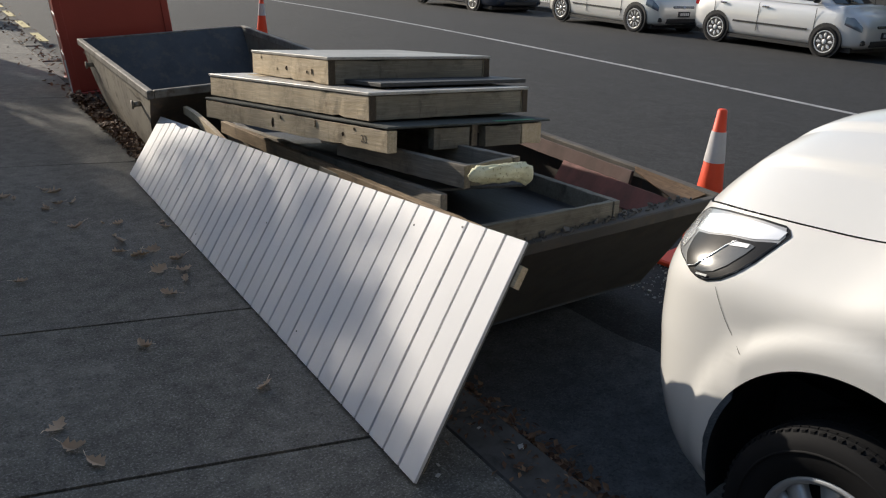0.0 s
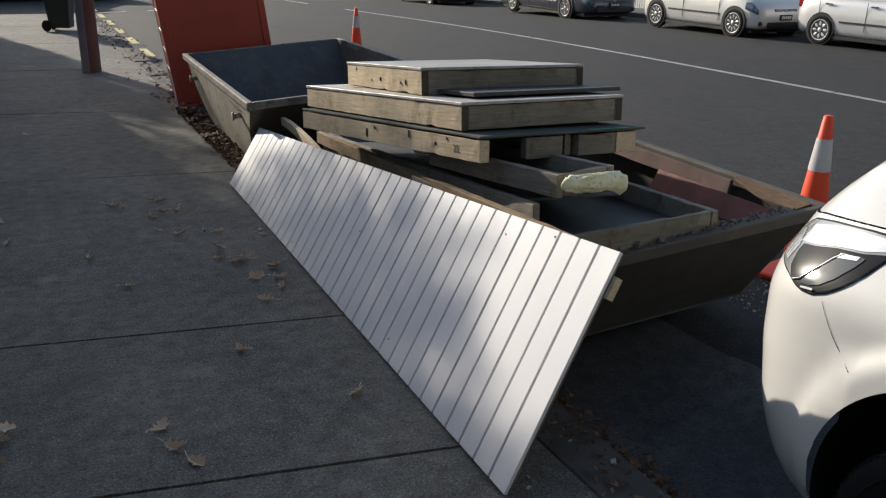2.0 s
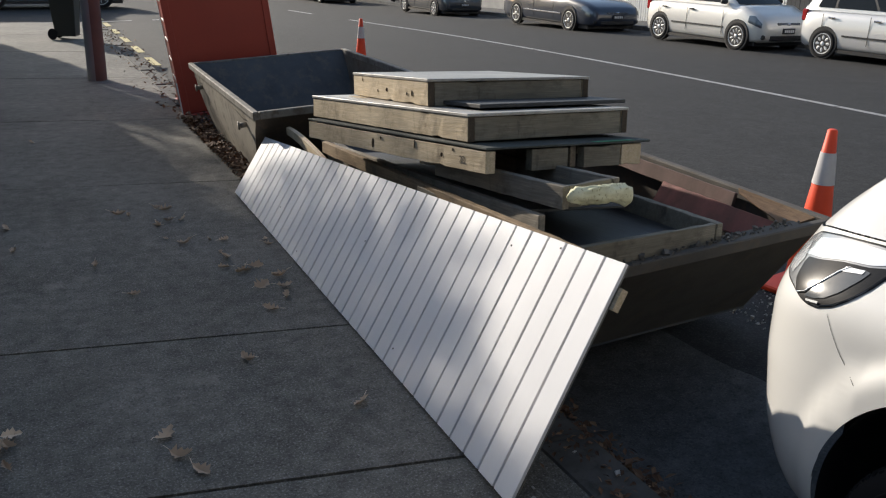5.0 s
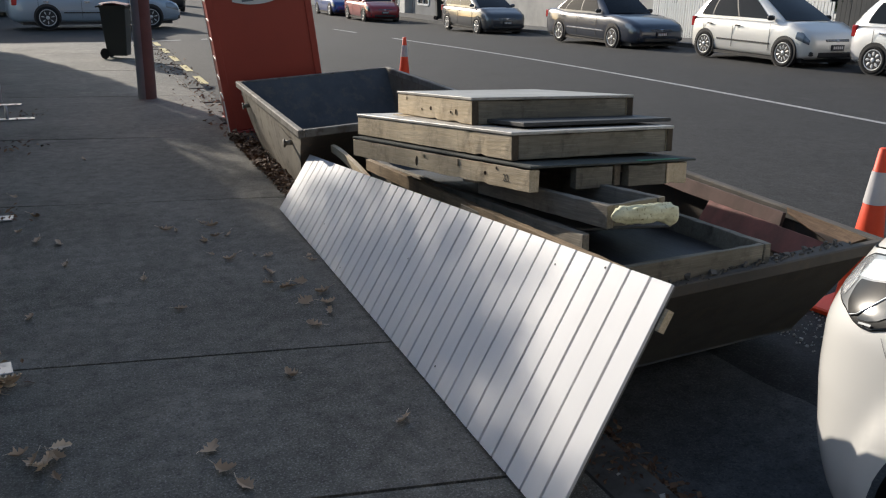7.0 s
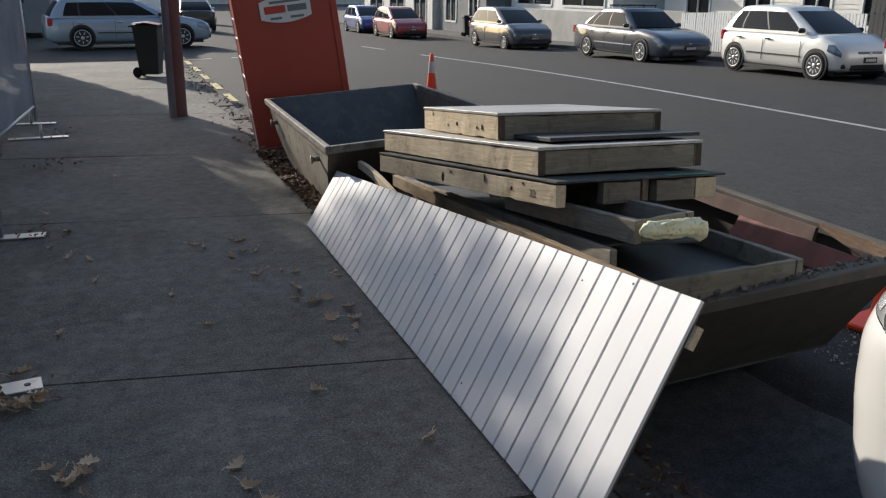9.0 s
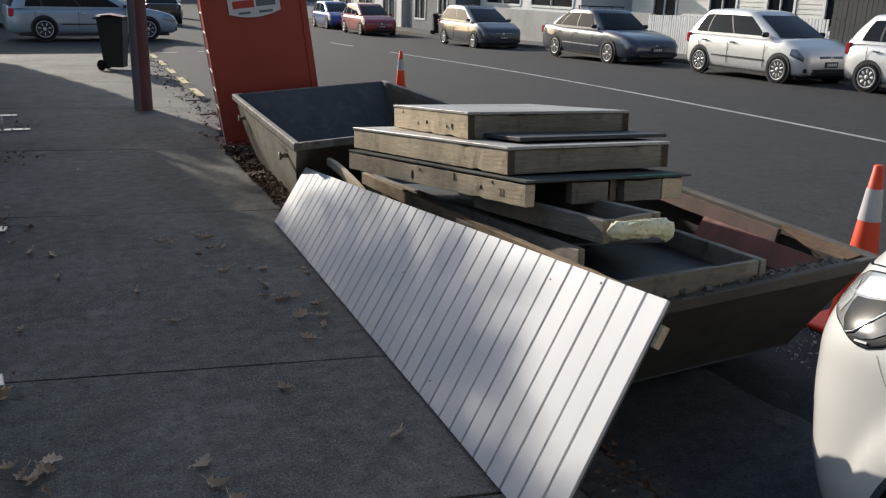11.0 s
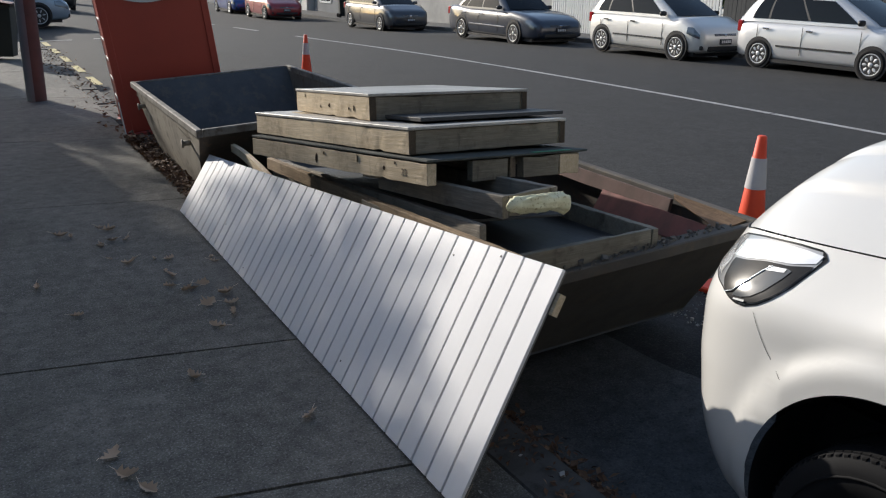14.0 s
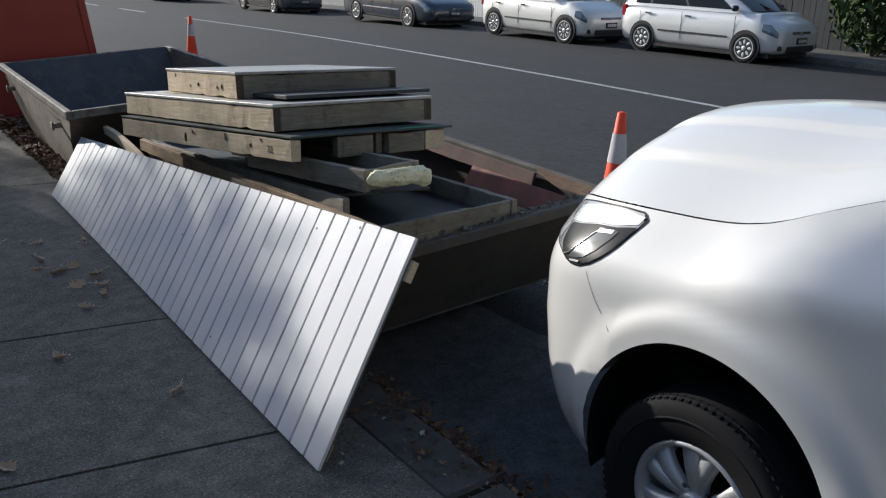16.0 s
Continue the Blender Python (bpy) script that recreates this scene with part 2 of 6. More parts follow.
def cyl_bm(bm, r0, r1, z0, z1, n=24, m=None, caps=True):
    ring = []
    for r, z in ((r0, z0), (r1, z1)):
        vs = [bm.verts.new((r * math.cos(2 * math.pi * i / n), r * math.sin(2 * math.pi * i / n), z)) for i in range(n)]
        ring.append(vs)
    if m:
        for v in ring[0] + ring[1]:
            v.co = m @ v.co
    for i in range(n):
        bm.faces.new((ring[0][i], ring[0][(i + 1) % n], ring[1][(i + 1) % n], ring[1][i]))
    if caps:
        bm.faces.new(ring[0][::-1])
        bm.faces.new(ring[1])


def lathe_bm(bm, prof, n=32, m=None):
    """prof: (radius, z) pairs."""
    rings = []
    for r, z in prof:
        vs = [bm.verts.new((r * math.cos(2 * math.pi * i / n), r * math.sin(2 * math.pi * i / n), z)) for i in range(n)]
        if m:
            for v in vs:
                v.co = m @ v.co
        rings.append(vs)
    for a, b in zip(rings, rings[1:]):
        for i in range(n):
            bm.faces.new((a[i], a[(i + 1) % n], b[(i + 1) % n], b[i]))


def grid_bm(bm, rows):
    """Faces between rows of equally many points."""
    vs = [[bm.verts.new(p) for p in row] for row in rows]
    for a, b in zip(vs, vs[1:]):
        for i in range(len(a) - 1):
            bm.faces.new((a[i], a[i + 1], b[i + 1], b[i]))
    return vs


def mesh_of(name, bm, material, smooth=False, bevel=0.0):
    if bevel:
        bmesh.ops.bevel(bm, geom=bm.edges[:], offset=bevel, segments=1, affect="EDGES", profile=0.5)
    bmesh.ops.recalc_face_normals(bm, faces=bm.faces[:])
    me = bpy.data.meshes.new(name)
    bm.to_mesh(me)
    bm.free()
    if smooth:
        for p in me.polygons:
            p.use_smooth = True
    me.materials.append(material)
    return me


def part(name, bm, material, parent, label="", smooth=False, bevel=0.0, m=None):
    ob = new(name, mesh_of(name, bm, material, smooth, bevel))
    if parent is not None:
        ob.parent = parent
    if m:
        ob.matrix_basis = m
    return tagged(ob, label)


def thing(name, label, category, m=None, group="", kind=""):
    ob = new(name)
    ob.empty_display_size = 0.1
    if m:
        ob.matrix_basis = m
    return tagged(ob, label, category, group, kind)


def single(name, bm, material, label, category, m=None, group="", kind="", smooth=False, bevel=0.0):
    ob = part(name, bm, material, None, label, smooth, bevel, m)
    return tagged(ob, "", category, group, kind)


def piece(name, bm_fn, material, parent, m=None, label="", bevel=0.0, smooth=False):
    bm = bmesh.new()
    bm_fn(bm)
    return part(name, bm, material, parent, label, smooth, bevel, m)


def worn_box(bm, x0, x1, y0, y1, z0, z1, seed=1, wear=0.004, notches=3):
    """A sawn board with knocked and splintered edges."""
    rg = random.Random(seed)
    lo, hi = Vector((x0, y0, z0)), Vector((x1, y1, z1))
    size = hi - lo
    ax = max((0, 1, 2), key=lambda i: size[i])
    a2, a3 = [i for i in (0, 1, 2) if i != ax]
    n = max(4, int(size[ax] / 0.05))
    chips = [(rg.uniform(0, 1), rg.randrange(4), rg.uniform(0.5, 1.0)) for _ in range(notches)]
    rings = []
    for i in range(n + 1):
        f = i / n
        ring = []
        for k, (p, q) in enumerate(((0, 0), (1, 0), (1, 1), (0, 1))):
            v = Vector()
            v[ax] = lo[ax] + size[ax] * f + (rg.uniform(0, wear) if i == 0 else -rg.uniform(0, wear) if i == n else 0)
            bite = rg.uniform(0, wear) * 0.6 + sum(0.007 * s for c, e, s in chips if e == k and abs(c - f) < 0.6 / n)
            v[a2] = lo[a2] + size[a2] * p + (1 - 2 * p) * bite * 0.5
            v[a3] = lo[a3] + size[a3] * q + (1 - 2 * q) * bite
            ring.append(bm.verts.new(v))
        rings.append(ring)
    for a, b in zip(rings, rings[1:]):
        for k in range(4):
            bm.faces.new((a[k], a[(k + 1) % 4], b[(k + 1) % 4], b[k]))
    bm.faces.new(rings[0][::-1])
    bm.faces.new(rings[-1])
    bmesh.ops.recalc_face_normals(bm, faces=bm.faces[:])


def worn(name, material, parent, x0, x1, y0, y1, z0, z1, seed=1, label=""):
    bm = bmesh.new()
    worn_box(bm, x0, x1, y0, y1, z0, z1, seed)
    return part(name, bm, material, parent, label, bevel=0.002)


def slab(name, material, parent, x0, x1, y0, y1, z0, z1, bevel=0.0, m=None, label=""):
    bm = bmesh.new()
    box_bm(bm, x0, x1, y0, y1, z0, z1)
    return part(name, bm, material, parent, label, False, bevel, m)


# ---- ground, road, footpath ----
ROAD = -0.13


def fall(x, y):
    """The street falls gently away beyond the skips, but not by the footpath."""
    if y < 8:
        return 0.0
    k = min(1.0, max(0.0, (x - 2.0) / 6.0))
    d = 0.0009 * (min(y, 24) - 8) ** 2 + 0.024 * max(0.0, min(y, 38) - 24) + 0.006 * max(0.0, min(y, 90) - 38)
    return -d * k


def road_z(x, y):
    """The street's height: a shallow gutter by the kerb, the fall beyond the skips."""
    return ROAD + fall(x, y) - 0.08 * min(1.0, max(0.0, (3.2 - x) / 1.0))


def ground_sheet():
    xs = [-400, -120, -60, -30, -15, -8, -4] + [-2.0, -1.0, 0.0, 1.0, 1.84, 1.86, 2.2, 2.7, 3.2] + [4 + i * 1.0 for i in range(18)] + [24, 28, 34, 45, 80, 160, 400]
    ys = [-300, -80, -30, -12, -5] + [i * 1.0 for i in range(0, 44)] + [46, 50, 56, 64, 75, 95, 140, 250, 600]
    bm = bmesh.new()
    grid_bm(bm, [[(x, y, road_z(x, y) if x < 60 else road_z(60, y)) for x in xs] for y in ys])
    return single("road", bm, M_ROAD, "dark grey asphalt street with worn surface", "road", kind="structure", smooth=True)


ground_sheet()


# worn strip along the gutter, its colour paled to lift the shade; edge uneven
bm = bmesh.new()
rows = []
for i in range(121):
    y = -5 + 14 * i / 120
    edge = 3.05 + 0.16 * noise.noise((y * 0.9, 0.3, 0)) + 0.05 * noise.noise((y * 4.0, 1.3, 0))
    rows.append([(1.865 + (edge - 1.865) * k / 6, y, road_z(1.865 + (edge - 1.865) * k / 6, y) + (0.007 if k < 6 else -0.004)) for k in range(7)])
grid_bm(bm, rows)
single("gutter", bm, M_GUTTER, "worn asphalt strip along the gutter, paled to lift its shade", "gutter", kind="structure", smooth=True)

# footpath slabs: joints run a little askew across the path
footpath = thing("footpath", "dark asphalt footpath in sections with cut joints", "footpath", kind="structure")
JOINTS = [-6.0, -3.0, -0.2, 2.62, 3.82, 6.65, 9.3, 12.4, 15.6, 18.6, 21.4]
SKEW = -0.19
for j, (a, b) in enumerate(zip(JOINTS, JOINTS[1:])):
    bm = bmesh.new()
    n = 12
    top, gap = 0.0, 0.008
    rows = []
    for i in range(n + 1):
        x = -7.0 + (1.62 + 7.0) * i / n
        row = []
        for k in range(5):
            y = a + gap + (b - a - 2 * gap) * k / 4 + (SKEW * x if b < 21 or k < 4 else 0)
            row.append((x, y, top + fall(x, y) + 0.003 * noise.noise((x * 0.7, y * 0.7, j))))
        rows.append(row)
    rows = [[(r[0][0], r[0][1], r[0][2] - 0.1)] + r + [(r[-1][0], r[-1][1], r[-1][2] - 0.1)] for r in rows]
    grid_bm(bm, rows)
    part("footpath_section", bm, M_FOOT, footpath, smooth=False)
bm = bmesh.new()
box_bm(bm, -7.0, 1.6, -6, 20.5, -0.125, -0.03)
part("footpath_bed", bm, M_ROAD, footpath)

# kerb of split bluestone blocks
kerb = thing("kerb", "worn bluestone kerb blocks along the gutter", "kerb", kind="structure")
rng = random.Random(4)
y = -5.0
while y < 21.0:
    ln = rng.uniform(0.5, 0.8)
    dx, dz = rng.uniform(-0.008, 0.008), rng.uniform(-0.012, 0.004)
    bm = bmesh.new()
    box_bm(bm, 1.625 + dx, 1.85 + dx, y + 0.006, y + ln - 0.006, -0.26 + fall(1.7, y), dz + fall(1.7, y))
    part("kerb_stone", bm, M_KERB, kerb, bevel=0.012)
    y += ln

# painted road lines
lane = thing("centre_line", "long worn white painted line on the street", "road line", kind="structure")
for a, b in ((-6, 7.9), (7.93, 15.55), (15.6, 27)):
    bm = bmesh.new()
    n = max(2, int((b - a) / 1.0))
    rows = []
    for i in range(n + 1):
        yy = a + (b - a) * i / n
        xx = 10.02
        rows.append([(xx - 0.06, yy, road_z(xx, yy) + 0.006), (xx + 0.06, yy, road_z(xx, yy) + 0.006)])
    grid_bm(bm, rows)
    part("line_stroke", bm, M_LINEW, lane)
for a in (31, 37, 43):
    bm = bmesh.new()
    grid_bm(bm, [[(xx, yy, road_z(10, yy) + 0.01) for xx in (9.95, 10.09)] for yy in (a, a + 1.5, a + 3)])
    part("line_stroke", bm, M_LINEW, lane)
yell = thing("yellow_line", "dashed yellow no-stopping line by the kerb", "road line", kind="structure")
for i in range(8):
    a = 14.95 + i * 1.93
    bm = bmesh.new()
    grid_bm(bm, [[(xx, yy, road_z(2.1, yy) + 0.008) for xx in (2.09, 2.22)] for yy in (a, a + 0.55, a + 1.13)])
    part("yellow_dash", bm, M_LINEY, yell)

# ---- the white cladding panel ----
PANEL_L, PANEL_NEAR, PANEL_FAR, N_BOARDS = 3.94, 0.855, 0.455, 36
panel = thing("cladding_panel", "tapered white grooved board panel leaning on a skip", "wall panel")
P0 = Vector((1.346, 2.04, 0.012))
PU = Vector((0.0106, 1.0, 0.0)).normalized()
PW = Vector((0.522, 0.0, 0.853)).normalized()
PN = PU.cross(PW).normalized() * -1.0
if PN.x > 0:
    PN = -PN


def panel_pt(u, k, d):
    """u along the foot, k from foot 0 to top 1, d out of the face."""
    w = k * (PANEL_NEAR + (PANEL_FAR - PANEL_NEAR) * u / PANEL_L)
    s = 0.09 * (1 - u / PANEL_L) * w / PANEL_NEAR
    return P0 + PU * (u + s) + PW * w + PN * d


def panel_board(bm, u0, u1, d0, d1, k0=0.0, k1=1.0):
    vs = [bm.verts.new(panel_pt(u, k, d)) for d in (d0, d1) for u, k in ((u0, k0), (u1, k0), (u1, k1), (u0, k1))]
    for f in ((3, 2, 1, 0), (4, 5, 6, 7), (0, 1, 5, 4), (1, 2, 6, 5), (2, 3, 7, 6), (3, 0, 4, 7)):
        bm.faces.new([vs[i] for i in f])


pitch = 0.1085
for i in range(N_BOARDS):
    bm = bmesh.new()
    jit = rng.uniform(-0.0008, 0.0008)
    u1 = min(PANEL_L, 0.100 + i * pitch)
    u0 = 0.0 if i == 0 else u1 - pitch + 0.0105
    if i == N_BOARDS - 1:
        u1 = PANEL_L
    panel_board(bm, u0, u1, -0.004, 0.010 + jit)
    part("board", bm, M_BOARD, panel, bevel=0.0015)
bm = bmesh.new()
panel_board(bm, 0.002, PANEL_L - 0.002, -0.012, -0.004)
part("backing_sheet", bm, M_BACK, panel, "dull grey backing sheet")
for k0, k1, ua in ((0.03, 0.10, 0.03), (0.82, 0.91, -0.014)):
    bm = bmesh.new()
    panel_board(bm, ua, PANEL_L - 0.2, -0.040, -0.0125, k0, k1)
    part("batten", bm, M_WOOD, panel, "raw timber batten")

for u, k in ((0.62, 0.90), (1.75, 0.52), (1.05, 0.10), (2.45, 0.08), (0.34, 0.97), (3.0, 0.3)):
    bm = bmesh.new()
    p = panel_pt(u, k, 0.0108)
    cyl_bm(bm, 0.0045, 0.0035, 0, 0.0016, 8, Matrix.Translation(p) @ PN.to_track_quat("Z", "Y").to_matrix().to_4x4())
    part("nail_head", bm, M_BLACK, panel, "dark nail head")

# grimy steel darkened to carry the shade on the near skip's end and rim
M_STEELSHADE = painted("grimy_dark_skip_steel", (0.088, 0.078, 0.067), 0.75, 0.6, 5.0, rust=(0.10, 0.082, 0.062), dirt_col=(0.045, 0.042, 0.038))

# rust brown for the far skip's near end, its shade included in the tone
M_RUSTEND = painted("dark_rusty_end_steel", (0.085, 0.068, 0.055), 0.75, 0.6, 5.0, rust=(0.12, 0.085, 0.06), dirt_col=(0.05, 0.045, 0.04))

# ---- skips ----


def skip(name, label, M, L, W, H, inset_end, inset_side, in_mat=None, lugs=(), end_mat=None, inset_far=None, bulge=0.0, near_mat=None):
    """A steel skip with sloping ends: local x across (0..W), y along (0..L), rim at z = 0, floor at -H."""
    sk = thing(name, label, "skip bin", M, group="skips by the kerb")
    t = 0.012
    lo = dict(x0=inset_side, x1=W - (inset_side if inset_far is None else inset_far), y0=inset_end, y1=L - inset_end)

    def wall(nm, top0, top1, bot1, bot0, inward, mat_in, mat_out=None, belly=0.0, edge=0.0):
        a, b, c, d = map(Vector, (top0, top1, bot1, bot0))
        n = Vector(inward) * t
        nu, nv = 12, 8
        bm = bmesh.new()
        for off in (Vector(), n):
            rows = []
            for j in range(nv + 1):
                row = []
                for i in range(nu + 1):
                    p = (a.lerp(b, i / nu)).lerp(d.lerp(c, i / nu), j / nv) + off
                    dent = 0.012 * noise.noise(p * 2.3 + Vector((L, 0, 0))) * math.sin(math.pi * min(1, j / nv + 0.15))
                    row.append(p + Vector(inward) * (dent * math.sin(math.pi * i / nu) - belly * math.sin(math.pi * j / nv)) + Vector(((2 * i / nu - 1) * edge * math.sin(math.pi * j / nv), 0, 0)))
                rows.append(row)
            grid_bm(bm, rows)
        me_ob = part(nm, bm, mat_out or M_STEELOUT, sk, smooth=True)
        me_ob.data.materials.append(mat_in)
        half = len(me_ob.data.polygons) // 2
        for k, p in enumerate(me_ob.data.polygons):
            p.material_index = 1 if k >= half else 0
        return me_ob

    x0, x1, y0, y1 = lo["x0"], lo["x1"], lo["y0"], lo["y1"]
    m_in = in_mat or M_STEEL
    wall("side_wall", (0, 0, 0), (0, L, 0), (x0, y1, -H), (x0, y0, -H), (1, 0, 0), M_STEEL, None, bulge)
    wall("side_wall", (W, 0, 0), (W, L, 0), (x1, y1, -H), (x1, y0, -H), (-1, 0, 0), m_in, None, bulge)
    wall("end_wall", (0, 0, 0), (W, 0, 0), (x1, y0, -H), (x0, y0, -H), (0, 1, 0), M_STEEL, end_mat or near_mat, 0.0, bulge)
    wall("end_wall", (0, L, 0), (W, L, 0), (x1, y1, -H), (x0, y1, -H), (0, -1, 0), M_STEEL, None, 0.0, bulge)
    slab("floor_plate", M_STEEL, sk, x0, x1, y0, y1, -H - 0.012, -H)
    # folded rim, four lengths
    r = 0.028
    rm = M_STEELSHADE if end_mat else M_RIM
    slab("rim", rm, sk, -r, r * 0.6, -r, L + r, -0.045, 0.012, 0.006)
    slab("rim", rm, sk, W - r * 0.6, W + r, -r, L + r, -0.045, 0.012, 0.006)
    slab("rim", rm, sk, r * 0.6, W - r * 0.6, -r, r * 0.5, -0.045, 0.010, 0.006)
    slab("rim", rm, sk, r * 0.6, W - r * 0.6, L - r * 0.5, L + r, -0.045, 0.010, 0.006)
    # lifting lugs on the long sides
    for xs, sgn, yy in lugs:
        bm = bmesh.new()
        cyl_bm(bm, 0.02, 0.02, 0, 0.055, 14, Matrix.Translation((xs + 0.02 * -sgn, yy, -0.16)) @ Matrix.Rotation(radians(90 * sgn), 4, "Y"))
        cyl_bm(bm, 0.032, 0.032, 0.055, 0.066, 14, Matrix.Translation((xs + 0.02 * -sgn, yy, -0.16)) @ Matrix.Rotation(radians(90 * sgn), 4, "Y"))
        part("lifting_lug", bm, M_STEELOUT, sk, "worn steel lifting lug", True)
        bm = bmesh.new()
        grid_bm(bm, [[(xs + sgn * (0.030 - 0.012 * j) + 0.11 * j / 6, yy + 0.10 + wd * (1 - 0.4 * j / 6) * k, -0.06 - 0.05 * j) for k in (-1, -0.6, 0.6, 1)] for j, wd in ((0, 0.055), (2, 0.05), (4, 0.04), (6, 0.02))])
        part("lug_gusset", bm, M_STEELOUT, sk, "bent steel gusset plate")
    # stiffening ribs down the sides
    for yy in (() if not end_mat else (L * 0.3, L * 0.5, L * 0.7)):
        for side in (0, 1):
            bm = bmesh.new()
            xa, xb = (0, x0) if side == 0 else (W, x1)
            sg = -1 if side == 0 else 1
            vs = []
            for x, z in ((xa, -0.05), (xb, -H + 0.03)):
                vs.append([(x + sg * 0.002, yy - 0.03, z), (x + sg * 0.035, yy - 0.02, z), (x + sg * 0.035, yy + 0.02, z), (x + sg * 0.002, yy + 0.03, z)])
            grid_bm(bm, vs)
            part("rib", bm, M_STEELOUT, sk)
    return sk


skip("skip_bin", "open steel skip bin heaped with old timber forms", pose(1.80, 2.60, 0.50, 0, -4.0, -2.0), 3.1, 1.45, 0.61, 0.46, 0.10, M_SKIPIN, (), M_STEELSHADE, -0.03)
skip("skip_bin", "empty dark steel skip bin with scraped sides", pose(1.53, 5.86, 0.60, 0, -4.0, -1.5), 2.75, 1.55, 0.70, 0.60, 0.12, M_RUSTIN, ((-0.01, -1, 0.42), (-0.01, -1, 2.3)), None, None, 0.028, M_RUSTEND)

# ---- timber forms heaped on the near skip ----


M_ENDGRAIN = wood("dark_end_grain", (0.07, 0.055, 0.04), (0.13, 0.10, 0.07))


def crate(name, label, M, L, W, H, side_mat, end_mat, top_mat, board=0.035, top=0.014, floor=False):
    """A shallow timber form. Local origin: the near left top corner; x across, y away, z up."""
    c = thing(name, label, "timber form", M, group="timber forms in the skip")
    b = board
    z1 = -top if not floor else 0.0
    sd = int(L * 1000 + W * 100)
    worn("side_board", side_mat, c, 0, b, 0, L, -H, z1, sd)
    worn("side_board", side_mat, c, W - b, W, 0, L, -H, z1, sd + 1)
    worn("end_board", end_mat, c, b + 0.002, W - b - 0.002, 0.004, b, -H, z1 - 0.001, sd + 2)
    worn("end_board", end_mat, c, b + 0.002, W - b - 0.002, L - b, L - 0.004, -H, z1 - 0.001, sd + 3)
    if floor:
        slab("base_sheet", top_mat, c, b, W - b, b, L - b, -H + 0.005, -H + 0.02)
    else:
        for x_ in (0.0, W - b):
            slab("end_grain", M_ENDGRAIN, c, x_ + 0.001, x_ + b - 0.001, -0.0025, 0.0005, -H + 0.001, z1 - 0.001)
        slab("top_sheet", top_mat, c, -0.004, W + 0.004, -0.006, L + 0.004, -top + 0.0005, 0.0, 0.002)
    return c


crate("timber_form", "timber form with a pale worn plywood top", pose(1.83, 3.74, 1.114, -5.9, 1.0, -2), 1.10, 0.905, 0.130, M_WOOD, M_WOODX_SHADE, M_PLY)
crate("timber_form", "weathered timber form with a grey plywood top", pose(1.797, 3.265, 1.033, -5.9, 2.0, 5), 1.68, 0.92, 0.122, M_WOOD, M_WOODX_SHADE, M_PLY)
bm = bmesh.new()
box_bm(bm, 0, 0.85, 0, 0.95, 0, 0.018)
single("plywood_sheet", bm, M_PLYDARK, "black film-faced plywood sheet lying between forms", "plywood", pose(1.93, 3.40, 1.026, -5.9, 1.6, 3), bevel=0.002)

bm = bmesh.new()
worn_box(bm, 0, 0.36, 0, 0.24, 0, 0.018, 91, 0.004, 3)
single("timber_offcut", bm, M_WOOD, "thin pale offcut wedged under the top form", "offcut", pose(1.80, 4.55, 0.883, -5.9, 1.5, -4), bevel=0.002)

# the pallet below: stringers, blocks at the end, a dark deck
M_DECK = wood("grey_green_deck_ply", (0.075, 0.085, 0.08), (0.14, 0.15, 0.14), dark=(0.03, 0.035, 0.03))
pal = thing("pallet", "weathered timber pallet with a dark stained deck", "pallet", pose(1.79, 3.08, 0.925, -5.9, 3.0, 6))
slab("deck_sheet", M_DECK, pal, -0.003, 0.945, -0.004, 1.80, -0.010, 0.0, 0.002)
worn("stringer", M_WOOD, pal, 0, 0.05, 0, 1.80, -0.112, -0.0165, 71)
for x in (0.50, 0.905):
    slab("stringer", M_WOODGREY, pal, x, x + 0.036, 0.05, 1.6, -0.112, -0.0165, 0.003)
for x0, x1, mt in ((0.245, 0.45, M_WOODX_SHADE), (0.54, 0.765, M_WOODX_SHADE), (0.77, 0.90, M_WOOD)):
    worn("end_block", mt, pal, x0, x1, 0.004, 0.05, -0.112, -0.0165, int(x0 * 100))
slab("bottom_board", M_WOODGREY, pal, 0.04, 0.8, 0.5, 0.6, -0.13, -0.113, 0.002)

crate("timber_form", "open timber form tray with a black base", pose(1.835, 2.57, 0.635, -1.5, 0, 3), 1.15, 0.86, 0.105, M_WOODX_SHADE, M_WOODX_SHADE, M_PLYDARK, floor=True)
for x_, y_, z_, ln, hh, mt, lb_, dip in ((1.795, 2.42, 0.702, 2.75, 0.075, M_WOODBROWN, "long weathered board sloping over the skip rim", -3.6), (1.87, 2.78, 0.712, 2.45, 0.07, M_WOODGREY, "long grey board sloping under the pallet", -5.0)):
    bm = bmesh.new()
    worn_box(bm, 0, 0.035, 0, ln, -hh, 0, int(ln * 10), 0.005, 6)
    single("loose_board", bm, mt, lb_, "board", pose(x_, y_, z_, dip, 0, 0.5), bevel=0.003)
bm = bmesh.new()
box_bm(bm, 0, 0.5, 0, 2.0, -0.012, 0)
single("plywood_sheet", bm, M_PLYDARK, "black film-faced plywood sheet under the pallet", "plywood", pose(1.945, 2.95, 0.68, -5.4, 4, 0.5), bevel=0.002)
crate("timber_form", "short timber form blob of yellow foam on its end", pose(1.94, 2.73, 0.835, -4, 0, 8), 0.9, 0.31, 0.095, M_WOODGREY, M_WOODX_SHADE, M_PLYDARK, floor=True)

